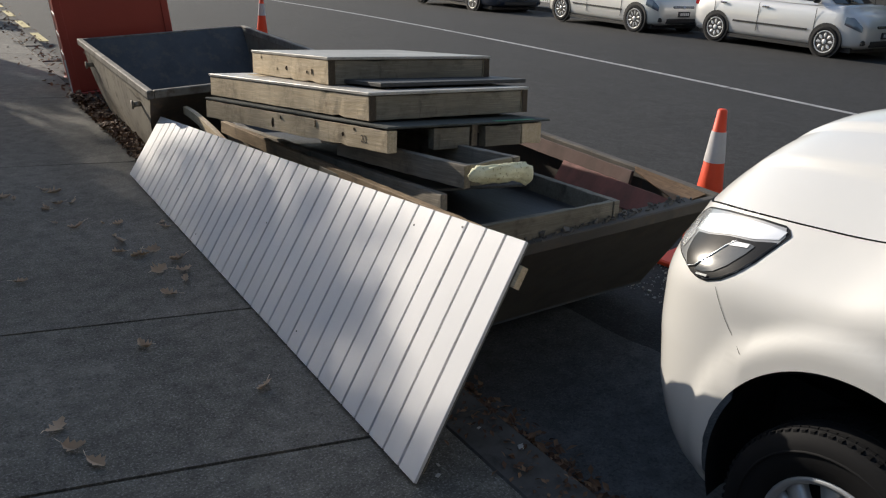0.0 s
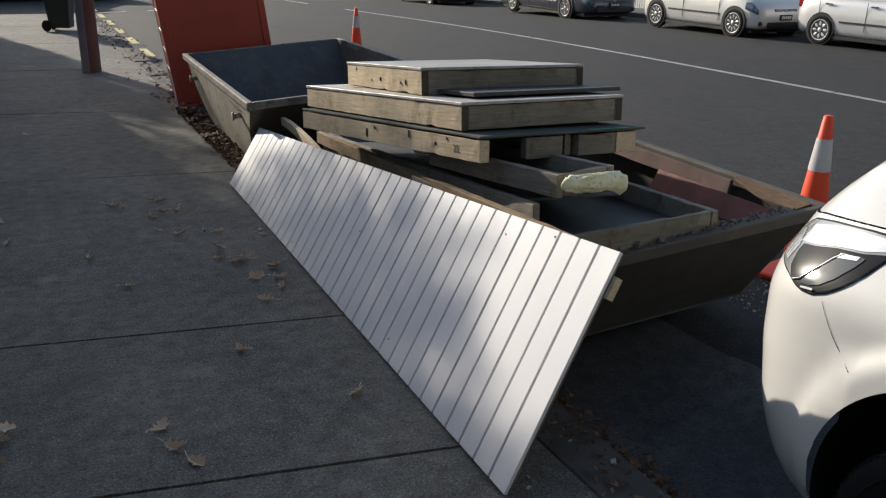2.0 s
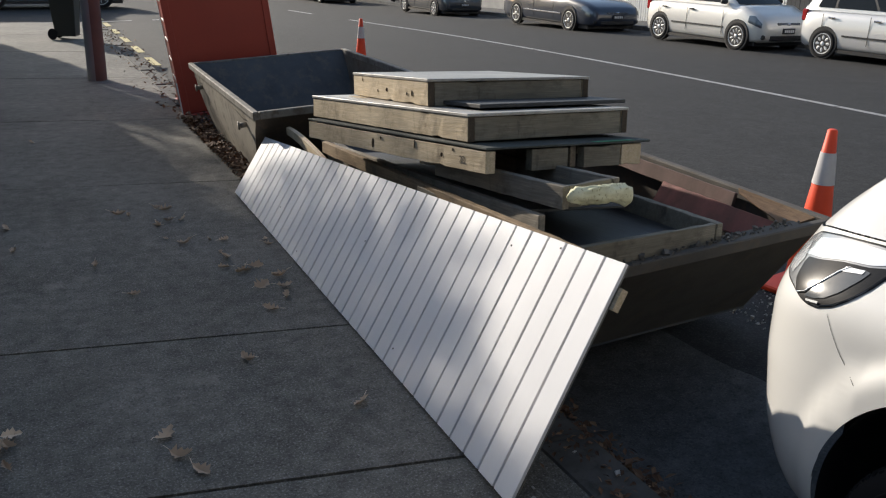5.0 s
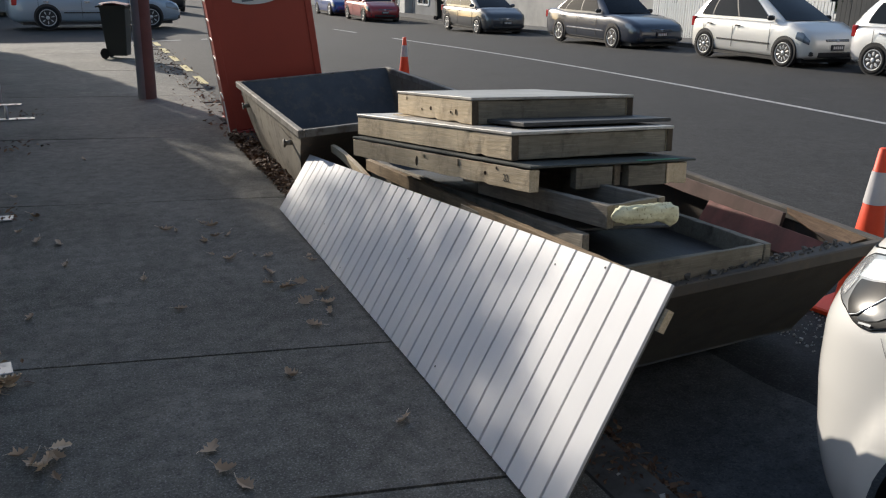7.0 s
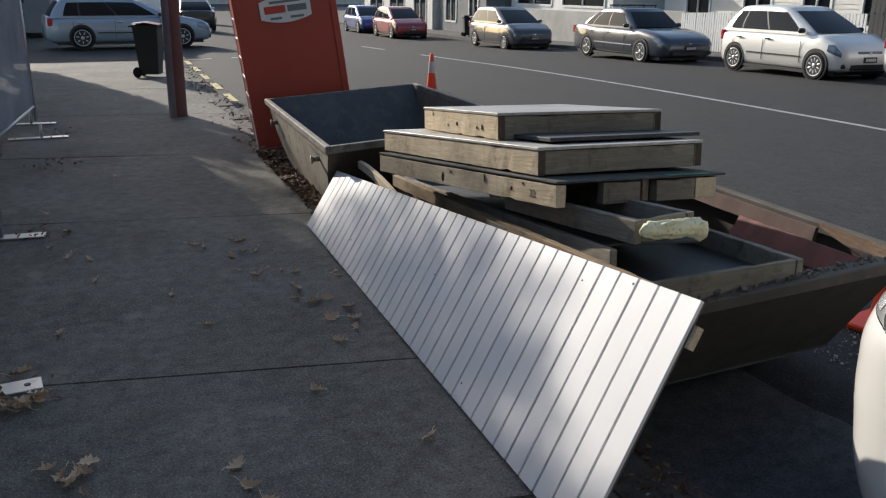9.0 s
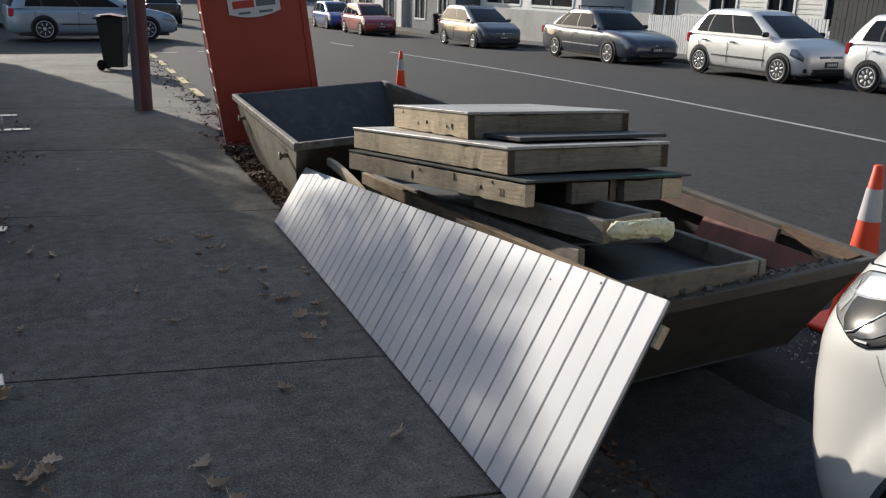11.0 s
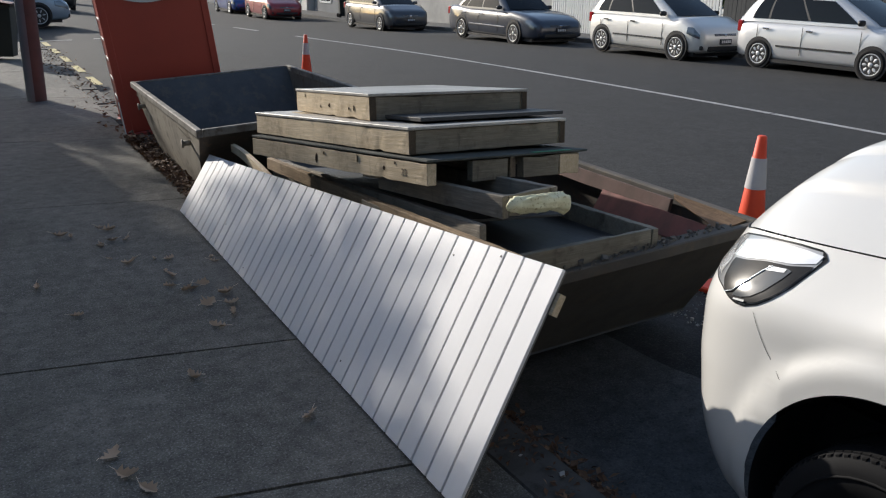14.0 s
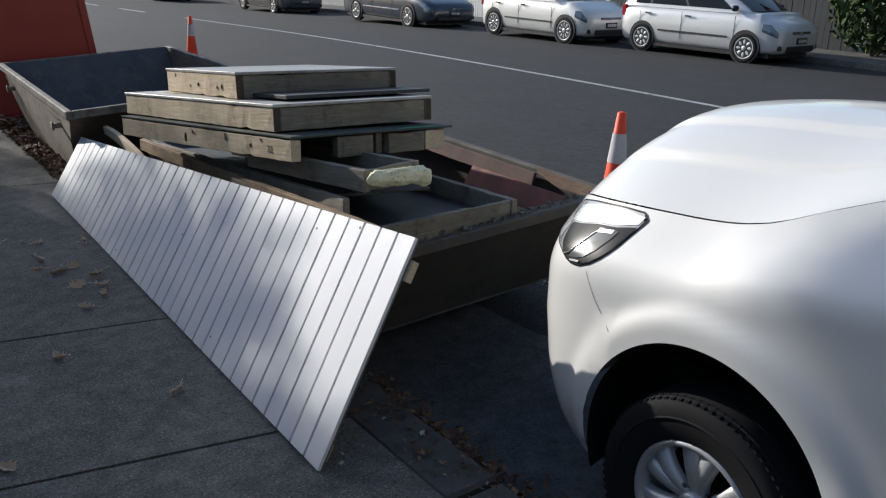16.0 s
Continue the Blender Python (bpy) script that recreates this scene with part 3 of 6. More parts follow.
# cured foam squeezed out of the form's end
bm = bmesh.new()
bmesh.ops.create_icosphere(bm, subdivisions=4, radius=1.0)
for v in bm.verts:
    p = v.co.copy()
    lump = 1 + 0.22 * noise.noise(p * 2.1 + Vector((3.1, 0, 0))) + 0.28 * noise.noise(Vector((p.x * 6, p.y * 3, p.z * 3))) + 0.14 * noise.noise(p * 9)
    neck = 0.78 + 0.62 * sm(0.35, 0.85, p.x) + 0.30 * sm(-0.45, -0.9, p.x)
    v.co = Vector((p.x * 0.18 * (0.9 + 0.1 * lump), p.y * 0.035 * lump, math.copysign(abs(p.z) ** 0.8, p.z) * 0.044 * lump * neck - 0.014 * sm(0.3, 0.9, p.x)))
single("expanding_foam", bm, M_FOAM, "pale yellow cured foam squeezed from a form", "foam", pose(2.095, 2.69, 0.80, 0, 4, 8), smooth=True)

# ---- the orange portable toilet ----
toilet = thing("portable_toilet", "orange-red portable toilet leaning towards the footpath", "portable toilet", pose(1.60, 9.2, 0.0, 0, -7.3, -5.5))
TW, TD, TH = 1.05, 1.1, 2.35
bm = bmesh.new()
box_bm(bm, 0, TW, 0, TD, -0.02, TH)
part("cabin_wall", bm, M_ORANGE, toilet, bevel=0.03)
for x in (0.0, TW - 0.05):
    slab("corner_post", M_ORANGE, toilet, x - 0.012, x + 0.062, -0.014, 0.06, 0.0, TH - 0.01, 0.008)
slab("skid_base", M_ORANGE, toilet, -0.03, TW + 0.03, -0.03, TD + 0.03, -0.06, 0.0, 0.01)
bm = bmesh.new()
rows = [[(x, y, TH + 0.10 * (1 - (2 * x / TW - 1) ** 2)) for x in [TW * (i / 10 * 1.06 - 0.03) for i in range(11)]] for y in (-0.04, TD + 0.04)]
grid_bm(bm, rows)
part("roof", bm, M_WHITE, toilet, "white translucent roof", smooth=True)
# vent slots in white: the sun's glints on them put into the colour
for i in range(6):
    slab("vent_slot", M_WHITE, toilet, -0.016, -0.006, 0.1, 0.5, 0.35 + i * 0.2, 0.37 + i * 0.2, 0.002)

slab("edge_trim", M_WHITE, toilet, -0.026, -0.013, -0.030, -0.010, 0.01, 0.34, 0.003, label="cracked white edge trim")

# sign on the door: a pale shield with a red bar and grey bars
bm = bmesh.new()
octo = []
for i in range(13):
    q = -1 + 2 * i / 12
    octo.append((0.265 * q, -0.085 - 0.05 * (1 - q * q)))
for i in range(13):
    q = 1 - 2 * i / 12
    octo.append((0.265 * q, 0.085 + 0.05 * (1 - q * q)))
vs = [[bm.verts.new((0.52 + x, y, 1.41 + z)) for x, z in octo] for y in (-0.016, -0.022)]
bm.faces.new(vs[1])
for i in range(26):
    bm.faces.new((vs[0][i], vs[0][(i + 1) % 26], vs[1][(i + 1) % 26], vs[1][i]))
sign = part("door_sign", bm, M_WHITE, toilet, "white shield-shaped sign with red and grey bars")
slab("sign_bar", M_SIGNRED, sign, 0.30, 0.52, -0.0245, -0.0225, 1.375, 1.45, 0.0)
slab("sign_bar", M_SIGNGREY, sign, 0.54, 0.74, -0.0245, -0.0225, 1.38, 1.445, 0.0)
for a, b, z in ((0.36, 0.68, 1.485), (0.35, 0.47, 1.325), (0.56, 0.70, 1.325)):
    slab("sign_bar", M_SIGNGREY, sign, a, b, -0.0245, -0.0225, z - 0.012, z + 0.012, 0.0)

# knots and bolt heads on the lit faces of the forms
knot = plain("dark_knot", (0.075, 0.046, 0.028), 0.85)
for ob in [o for o in bpy.data.objects if o.name.startswith(("timber_form", "pallet")) and o.type == "EMPTY"][:2] + [pal]:
    rg = random.Random(len(ob.name) + int(ob.location.y * 100))
    for k in range(5):
        bm = bmesh.new()
        a = rg.uniform(0.004, 0.012)
        el = rg.choice((1.0, 1.0, 2.4))
        cyl_bm(bm, a, a * 0.9, 0.0, 0.002, 9, pose(-0.0005, rg.uniform(0.08, 1.25), rg.uniform(-0.095, -0.03), rg.uniform(-40, 40), -90, 0) @ Matrix.Diagonal((el, rg.uniform(0.7, 1.3), 1, 1)))
        part("knot", bm, knot, ob, "dark knot")

# loose boards and offcuts in the near skip
# pink and red boards: faded paint, toned down for the shade inside the skip
bm = bmesh.new()
worn_box(bm, -0.022, 0, 0, 1.95, -0.085, 0, 5, 0.006, 6)
single("loose_board", bm, painted("faded_pink_board", (0.10, 0.055, 0.046), 0.75, 0.9, 6.0, dirt_col=(0.06, 0.042, 0.035)), "faded pinkish board leaning inside the skip wall", "board", pose(3.222, 3.05, 0.597, 0, 12, -2), bevel=0.003)
bm = bmesh.new()
worn_box(bm, -0.022, 0, 0, 0.85, -0.13, 0, 6, 0.006, 4)
single("loose_board", bm, painted("faded_red_board", (0.20, 0.065, 0.055), 0.7, 0.9, 6.0, dirt_col=(0.05, 0.035, 0.03)), "faded red painted board lying in the skip", "board", pose(3.165, 2.70, 0.540, -0.5, 30, -2), bevel=0.003)
bm = bmesh.new()
worn_box(bm, 0, 0.03, 0, 1.6, -0.10, 0, 7, 0.005, 4)
single("loose_board", bm, M_WOODGREY, "grey weathered board lying in the skip", "board", pose(2.82, 3.0, 0.53, -3, -12, 3), bevel=0.003)
bm = bmesh.new()
vs = [bm.verts.new(p) for p in ((3.235, 2.60, 0.604), (3.20, 3.04, 0.632), (3.185, 3.02, 0.615), (3.10, 2.64, 0.560), (3.238, 2.60, 0.597), (3.203, 3.04, 0.625), (3.188, 3.02, 0.608), (3.103, 2.64, 0.553))]
for f in ((0, 1, 2, 3), (7, 6, 5, 4), (0, 4, 5, 1), (1, 5, 6, 2), (2, 6, 7, 3), (3, 7, 4, 0)):
    bm.faces.new([vs[i] for i in f])
single("plywood_offcut", bm, wood("brown_ply_offcut", (0.15, 0.095, 0.06), (0.23, 0.155, 0.095), dark=(0.03, 0.022, 0.016)), "torn brown plywood offcut propped at the skip corner", "plywood")
# a bent strip of ply standing up behind the panel
bm = bmesh.new()
rows = []
for i in range(13):
    f = i / 12
    y_ = 5.84 - 0.95 * f
    z_ = 0.50 - 0.085 * f + 0.02 * math.sin(math.pi * f) - 0.05 * max(0.0, 0.18 - f)
    hh = 0.045 + 0.03 * f
    rows.append([(1.735, y_, z_), (1.765, y_ + 0.01, z_ + 0.004), (1.767, y_ + 0.01, z_ - hh), (1.737, y_, z_ - hh - 0.004), (1.735, y_, z_)])
grid_bm(bm, rows)
single("bent_strip", bm, M_WOOD, "bent strip of weathered timber", "timber strip", smooth=False)
# rubble along the near rim
rg = random.Random(21)
bm = bmesh.new()
for i in range(210):
    s_ = rg.uniform(0.003, 0.007) if i % 7 else rg.uniform(0.008, 0.016)
    y_ = 2.60 + rg.gauss(0, 0.012) if i % 3 == 0 else 2.63 + rg.uniform(0, 0.055)
    m_ = Matrix.Translation((rg.uniform(2.1, 3.1), y_ - 0.035 * 0.7, 0.0)) @ Euler((rg.uniform(0, 6), rg.uniform(0, 6), 0)).to_matrix().to_4x4()
    m_.translation.z = 0.50 + (0.011 if i % 3 == 0 else -0.011) + (m_.translation.x - 1.8) * 0.07 + s_ * 0.4
    vs = box_bm(bm, -s_, s_, -s_ * 0.7, s_ * 0.7, -s_ * 0.5, s_ * 0.5, m_)
    for v in vs:
        v.co += Vector((rg.uniform(-1, 1), rg.uniform(-1, 1), rg.uniform(-1, 1))) * s_ * 0.3
single("rubble", bm, painted("dusty_rubble", (0.13, 0.12, 0.105), 0.9, 0.9, 9.0, dirt_col=(0.035, 0.03, 0.027)), "grey crumbs of rubble on the skip edge", "rubble", kind="stuff")
slab("rubble_ledge", M_STEELSHADE, bpy.data.objects["skip_bin"], 0.1, 1.35, 0.02, 0.10, -0.06, -0.012)

# chips of white plaster by the panel's foot and on the kerb
for k, (x_, y_, z_, s_) in enumerate(((1.44, 2.05, 0.004, 0.016), (1.47, 2.10, 0.004, 0.012), (1.78, 2.05, 0.004, 0.022), (1.90, 1.62, -0.19, 0.022), (1.72, 2.22, 0.004, 0.012))):
    rg = random.Random(60 + k)
    s_ *= 0.65
    bm = bmesh.new()
    vs = box_bm(bm, -s_, s_, -s_ * 0.5, s_ * 0.5, 0, s_ * 0.4)
    for v in vs:
        v.co += Vector((rg.uniform(-1, 1), rg.uniform(-1, 1), 0)) * s_ * 0.35
    single("plaster_chip", bm, M_CONCRETE, "small pale chip of plaster on the ground", "debris", pose(x_, y_, z_, 0, 0, rg.uniform(0, 180)), group="plaster chips")

# a smear of green paint on the pallet's end
slab("paint_mark", plain("green_paint", (0.03, 0.22, 0.12), 0.6), pal, 0.60, 0.84, -0.0055, 0.03, 0.0006, 0.0022, label="smear of green paint")

# the number stencilled on the pallet's long board
def lettering(name, text, size, parent, m, material):
    cu = bpy.data.curves.new(name, "FONT")
    cu.body, cu.size, cu.extrude = text, size, 0.0004
    tmp = new(name + "_source", cu)
    dg = bpy.context.evaluated_depsgraph_get()
    me = bpy.data.meshes.new_from_object(tmp.evaluated_get(dg))
    bpy.data.objects.remove(tmp)
    me.materials.append(material)
    ob = new(name, me)
    ob.parent = parent
    ob.matrix_basis = m
    return ob


side_face = Matrix(((0, 0, -1, -0.001), (-1, 0, 0, 0.20), (0, 1, 0, -0.082), (0, 0, 0, 1)))
lettering("stencil_number", "22.", 0.045, pal, side_face, plain("faded_black_ink", (0.09, 0.075, 0.055), 0.8))

# ---- wheels ----


def wheel(parent, m, R, width, rim_r, spokes, tyre_detail=False, rim_mat=None, twist=0.0, spoke_w=0.045, pairs=False):
    """A wheel about local z, its outer face towards +z."""
    w = part("wheel", bmesh.new(), M_RUBBER, parent, m=m)
    h = width / 2
    bm = bmesh.new()
    lathe_bm(bm, [(rim_r, -h * 0.8), (rim_r * 1.06, -h), (R * 0.93, -h), (R, -h * 0.72), (R, h * 0.72), (R * 0.955, h * 0.98), (R * 0.86, h * 1.06), (rim_r * 1.08, h), (rim_r, h * 0.86)], 48 if tyre_detail else 28)
    part("tyre", bm, M_RUBBER, w, smooth=True)
    if tyre_detail:
        bm = bmesh.new()
        n = 80
        for i in range(n):
            for lane_i, (a, b) in enumerate(((-0.9, -0.5), (-0.42, -0.02), (0.06, 0.46), (0.54, 0.98))):
                mm = Matrix.Rotation(2 * math.pi * (i + 0.5 * (lane_i % 2)) / n, 4, "Z")
                box_bm(bm, R - 0.012, R + 0.002 - (0.004 if lane_i in (0, 3) else 0), -0.0118, 0.0118, h * a * 0.84, h * b * 0.84, mm)
        for i in range(n):
            box_bm(bm, R * 0.945, R * 0.978, -0.006, 0.006, h * 0.80, h * 0.965, Matrix.Rotation(2 * math.pi * (i + 0.25) / n, 4, "Z"))
        tagged(part("tread", bm, M_RUBBER, w), "blocky black tyre tread", kind="stuff")
        bm = bmesh.new()
        lathe_bm(bm, [(R * 0.80, h * 1.045), (R * 0.805, h * 1.075), (R * 0.82, h * 1.075), (R * 0.825, h * 1.045)], 48)
        part("sidewall_ring", bm, M_RUBBER, w, smooth=True)
    rm = rim_mat or M_ALLOY
    bm = bmesh.new()
    lathe_bm(bm, [(rim_r * 1.03, h * 0.93), (rim_r * 1.0, h * 1.0), (rim_r * 0.93, h * 0.92), (rim_r * 0.9, h * 0.3), (rim_r * 0.88, -h * 0.6)], 40)
    part("rim", bm, rm, w, smooth=True)
    bm = bmesh.new()
    cyl_bm(bm, rim_r * 0.9, rim_r * 0.9, -h * 0.3, -h * 0.15, 24)
    part("brake_disc", bm, M_BLACK, w)
    for i in range(spokes):
        bm = bmesh.new()
        a0, a1 = 2 * math.pi * i / spokes, 2 * math.pi * i / spokes + twist
        if pairs:
            a0 = 4 * math.pi * (i // 2) / spokes + (0.10 if i % 2 else -0.10)
            a1 = a0 + (0.13 if i % 2 else -0.08)
        rows = []
        for k in range(6):
            f = k / 5
            r = rim_r * (0.16 + 0.78 * f)
            a = a0 + (a1 - a0) * f
            ww = spoke_w * (0.75 + 0.6 * f ** 2)
            z = h * (0.72 + 0.16 * math.sin(math.pi * f * 0.9))
            c, s = math.cos(a), math.sin(a)
            rows.append([(r * c + s * ww * q, r * s - c * ww * q, z - dz) for q, dz in ((0.5, 0.03), (0.42, 0.0), (0, -0.006), (-0.42, 0.0), (-0.5, 0.03))])
        grid_bm(bm, rows)
        part("spoke", bm, rm, w, smooth=True)
    bm = bmesh.new()
    lathe_bm(bm, [(rim_r * 0.24, h * 0.6), (rim_r * 0.24, h * 0.86), (rim_r * 0.2, h * 0.95), (0.001, h * 0.97)], 20)
    part("hub_cap", bm, rm, w, smooth=True)
    for i in range(5):
        bm = bmesh.new()
        a = 2 * math.pi * (i + 0.5) / 5
        cyl_bm(bm, 0.011, 0.009, h * 0.6, h * 0.82, 6, Matrix.Translation((rim_r * 0.33 * math.cos(a), rim_r * 0.33 * math.sin(a), 0)))
        part("wheel_nut", bm, M_CHROME, w)
    return w


def interp(pts, x):
    if x <= pts[0][0]:
        return pts[0][1]
    for (x0, y0), (x1, y1) in zip(pts, pts[1:]):
        if x <= x1:
            return y0 + (y1 - y0) * (x - x0) / (x1 - x0)
    return pts[-1][1]


def curve(pts, x):
    """A smooth line through the points."""
    if x <= pts[0][0]:
        return pts[0][1]
    n = len(pts)
    slope = [(pts[min(i + 1, n - 1)][1] - pts[max(i - 1, 0)][1]) / (pts[min(i + 1, n - 1)][0] - pts[max(i - 1, 0)][0]) for i in range(n)]
    for i in range(n - 1):
        (x0, y0), (x1, y1) = pts[i], pts[i + 1]
        if x <= x1:
            h = x1 - x0
            t = (x - x0) / h
            return (2 * t ** 3 - 3 * t ** 2 + 1) * y0 + (t ** 3 - 2 * t ** 2 + t) * h * slope[i] + (3 * t ** 2 - 2 * t ** 3) * y1 + (t ** 3 - t ** 2) * h * slope[i + 1]
    return pts[-1][1]


# ---- the white ute behind the skips ----
UX, UHALF, U_REAR = 2.965, 0.925, -3.25
U_AXLE, U_AXZ, U_ARCH, U_TYRE = 1.09, 0.235, 0.43, 0.350
U_HUB = 0.145
U_FRONT = [(0.05, 1.90), (0.15, 1.957), (0.3, 2.013), (0.5, 2.045), (0.65, 2.047), (0.78, 2.036), (0.88, 2.012), (0.96, 1.978), (1.02, 1.93)]
ute = thing("ute", "white pickup ute parked behind the skip", "ute")


def ute_top(y):
    return curve([(-0.3, 1.26), (0.3, 1.25), (0.58, 1.226), (0.78, 1.169), (0.98, 1.085), (1.08, 1.036), (1.18, 0.995), (1.28, 0.975), (1.38, 0.964), (1.554, 0.947), (1.654, 0.934), (1.734, 0.92), (1.801, 0.903), (1.856, 0.882), (1.98, 0.865)], y)


def ute_pt(s, v, side=1, off=0.0):
    """A point of the lower body. s: 0 at the nose's middle, 1 where the corner ends, beyond that metres back plus 1. v: 0 sill to 1 shoulder."""
    n, D = 3.0, 0.60
    a = min(1.0, s) * math.pi / 2
    fx = math.sin(a) ** (2 / n) if a > 0 else 0.0
    fy = 1 - (max(0.0, math.cos(a))) ** (2 / n)
    y_mid = 1.98 - D * fy - max(0.0, s - 1.0)
    zb = 0.10 + 0.02 * sm(0.7, 0.2, y_mid)
    zt = ute_top(y_mid)
    z = zb + (zt - zb) * v
    F = interp(U_FRONT, z)
    y = F - D * fy - max(0.0, s - 1.0)
    tuck = 0.03 * max(0.0, 1 - v / 0.22) ** 2
    shoulder = (0.165 + 0.12 * sm(1.15, 0.65, y)) * sm(0.69, 1.08, v) ** 1.25
    crease = -0.007 * math.exp(-((v - 0.80) / 0.10) ** 2) * sm(0.9, 1.3, s)
    flare = -0.030 * sm(U_ARCH + 0.125, U_ARCH + 0.05, ((y - U_AXLE) ** 2 + (z - U_AXZ) ** 2) ** 0.5) * sm(0.75, 1.0, s)
    w = UHALF - 0.028 - tuck - shoulder + (-crease) - flare + off
    return Vector((UX - side * w * fx, y, z))


def ute_side(side):
    ss = [i / 40 for i in range(41)] + [1 + i * 0.02 for i in range(1, 60)] + [2.2 + i * 0.1 for i in range(0, 25)]
    ss = [s for s in ss if 1.98 - 0.60 - max(0, s - 1) > U_REAR]
    vs_ = [i / 44 for i in range(45)]
    bm = bmesh.new()
    g = [[bm.verts.new(ute_pt(s, v, side)) for v in vs_] for s in ss]
    hole = []
    for a, b, s in zip(g, g[1:], ss):
        for k in range(len(vs_) - 1):
            quad = (a[k], a[k + 1], b[k + 1], b[k])
            c = sum((q.co for q in quad), Vector()) / 4
            near = [wy for wy in (U_AXLE, U_AXLE - 3.08) if Vector((c.y - wy, c.z - U_AXZ)).length < U_ARCH]
            if s > 0.5 and near:
                hole += [(q, near[0]) for q in quad]
            else:
                bm.faces.new(quad)
    for q, wy in hole:
        if q.link_faces:
            d = Vector((q.co.y - wy, q.co.z - U_AXZ)).normalized()
            q.co.y, q.co.z = wy + d.x * U_ARCH, U_AXZ + d.y * U_ARCH
    loose = [v for v in bm.verts if not v.link_faces]
    bmesh.ops.delete(bm, geom=loose, context="VERTS")
    body = part("body_side", bm, M_UTE, ute, smooth=True)
    for wy in (U_AXLE, U_AXLE - 3.08):
        # rolled arch lip and dark liner
        bm = bmesh.new()
        lin = []
        for i in range(41):
            a = radians(-22 + 224 * i / 40)
            row2 = []
            for r, dx in ((U_ARCH - 0.012, -0.02), (U_ARCH + 0.02, -0.12), (U_ARCH + 0.02, -0.42), (0.05, -0.43)):
                row2.append((UX - side * (UHALF + dx), wy + r * math.cos(a), U_AXZ + r * math.sin(a)))
            lin.append(row2)
        grid_bm(bm, lin)
        part("arch_liner", bm, M_BLACK, body, "black plastic wheel arch liner", True)
        rot = Matrix.Rotation(radians(-90 if side > 0 else 90), 4, "Y")
        wheel(ute, Matrix.Translation((UX - side * (UHALF - 0.155), wy, U_HUB)) @ rot, U_TYRE, 0.265, 0.205, 12, True, spoke_w=0.052, pairs=True)
    return body


ute_left = ute_side(1)
ute_right = ute_side(-1)
# bonnet: domed, with two pressed ridges, a dark shut line round it
bm = bmesh.new()
rows = []
stations = [i / 40 for i in range(4, 41)] + [1 + i * 0.05 for i in range(1, 22)]
for s in stations:
    L0, R0 = ute_pt(s, 1.0, 1), ute_pt(s, 1.0, -1)
    half = (L0.x - R0.x) * -0.5
    row = []
    for k in range(145):
        t = -1 + 2 * k / 144
        te = t * (1 - 0.006 / max(half, 0.05))
        rise = curve([(0.4, 0.09), (0.8, 0.137), (1.1, 0.219), (1.3, 0.241), (1.55, 0.233), (1.75, 0.216), (1.86, 0.19), (1.95, 0.13), (2.0, 0.10)], L0.y)
        z = L0.z + 0.004 + rise * (1 - abs(t) ** 2.4)
        z += 0.022 * sm(0.75, 0.71, abs(t)) * sm(1.90, 1.7, L0.y) * sm(0.7, 1.3, L0.y) + 0.020 * sm(0.46, 0.42, abs(t)) * sm(1.90, 1.65, L0.y)
        row.append((UX - half * -te, L0.y - 0.006, z))
    rows.append(row)
grid_bm(bm, rows)
part("bonnet", bm, M_UTE, ute, smooth=True)
for sd in (1, -1):
    bm = bmesh.new()
    grid_bm(bm, [[ute_pt(s, 0.998, sd), ute_pt(s, 1.0, sd) + Vector((sd * 0.03, 0, -0.015))] for s in stations])
    part("shut_line", bm, M_BLACK, ute, "dark bonnet shut line")
# nose closing strip, grille, lower intake
bm = bmesh.new()
grid_bm(bm, [[ute_pt(s, 1.0, 1) for s in (0.0, 0.04, 0.08, 0.1)], [ute_pt(s, 1.0, 1) + Vector((0, -0.05, 0.015)) for s in (0.0, 0.04, 0.08, 0.1)]])
part("nose_strip", bm, M_UTE, ute, smooth=True)


def ute_patch(name, s0, s1, v0, v1, mat_, off, parent, label="", shape=None, side=1, nu=14, nv=8):
    bm = bmesh.new()
    rows = []
    for j in range(nv + 1):
        row = []
        for i in range(nu + 1):
            p, q = i / nu, j / nv
            s = s0 + (s1 - s0) * p
            lo, hi = shape(p) if shape else (0, 1)
            v = v0 + (v1 - v0) * (lo + (hi - lo) * q)
            row.append(ute_pt(s, v, side, off))
        rows.append(row)
    grid_bm(bm, rows)
    return part(name, bm, mat_, parent, label, True)


for sd in (1, -1):
    ute_patch("grille", 0.0, 0.42, 0.55, 0.93, M_BLACK, 0.006, ute, "black grille", side=sd)
    ute_patch("lower_intake", 0.0, 0.5, 0.12, 0.4, M_BLACK, 0.006, ute, "black lower air intake", side=sd)


def lamp_piece(name, lo, hi, mat_, off, parent, label="", side=1, nu=26, nv=6):
    """A piece of the headlamp between two curves v(s) on the body's surface."""
    s0, s1 = lo[0][0], lo[-1][0]
    bm = bmesh.new()
    ss = [s0 + (s1 - s0) * i / nu for i in range(nu + 1)]
    grid_bm(bm, [[ute_pt(s, interp(lo, s) + (interp(hi, s) - interp(lo, s)) * j / nv, side, off) for s in ss] for j in range(nv + 1)])
    return part(name, bm, mat_, parent, label, True)


def lamp_ribbon(name, pts, half, mat_, off, parent, label="", side=1):
    bm = bmesh.new()
    grid_bm(bm, [[ute_pt(s - half, v, side, off), ute_pt(s, v, side, off + 0.004), ute_pt(s + half, v, side, off)] for s, v in pts])
    return part(name, bm, mat_, parent, label, True)


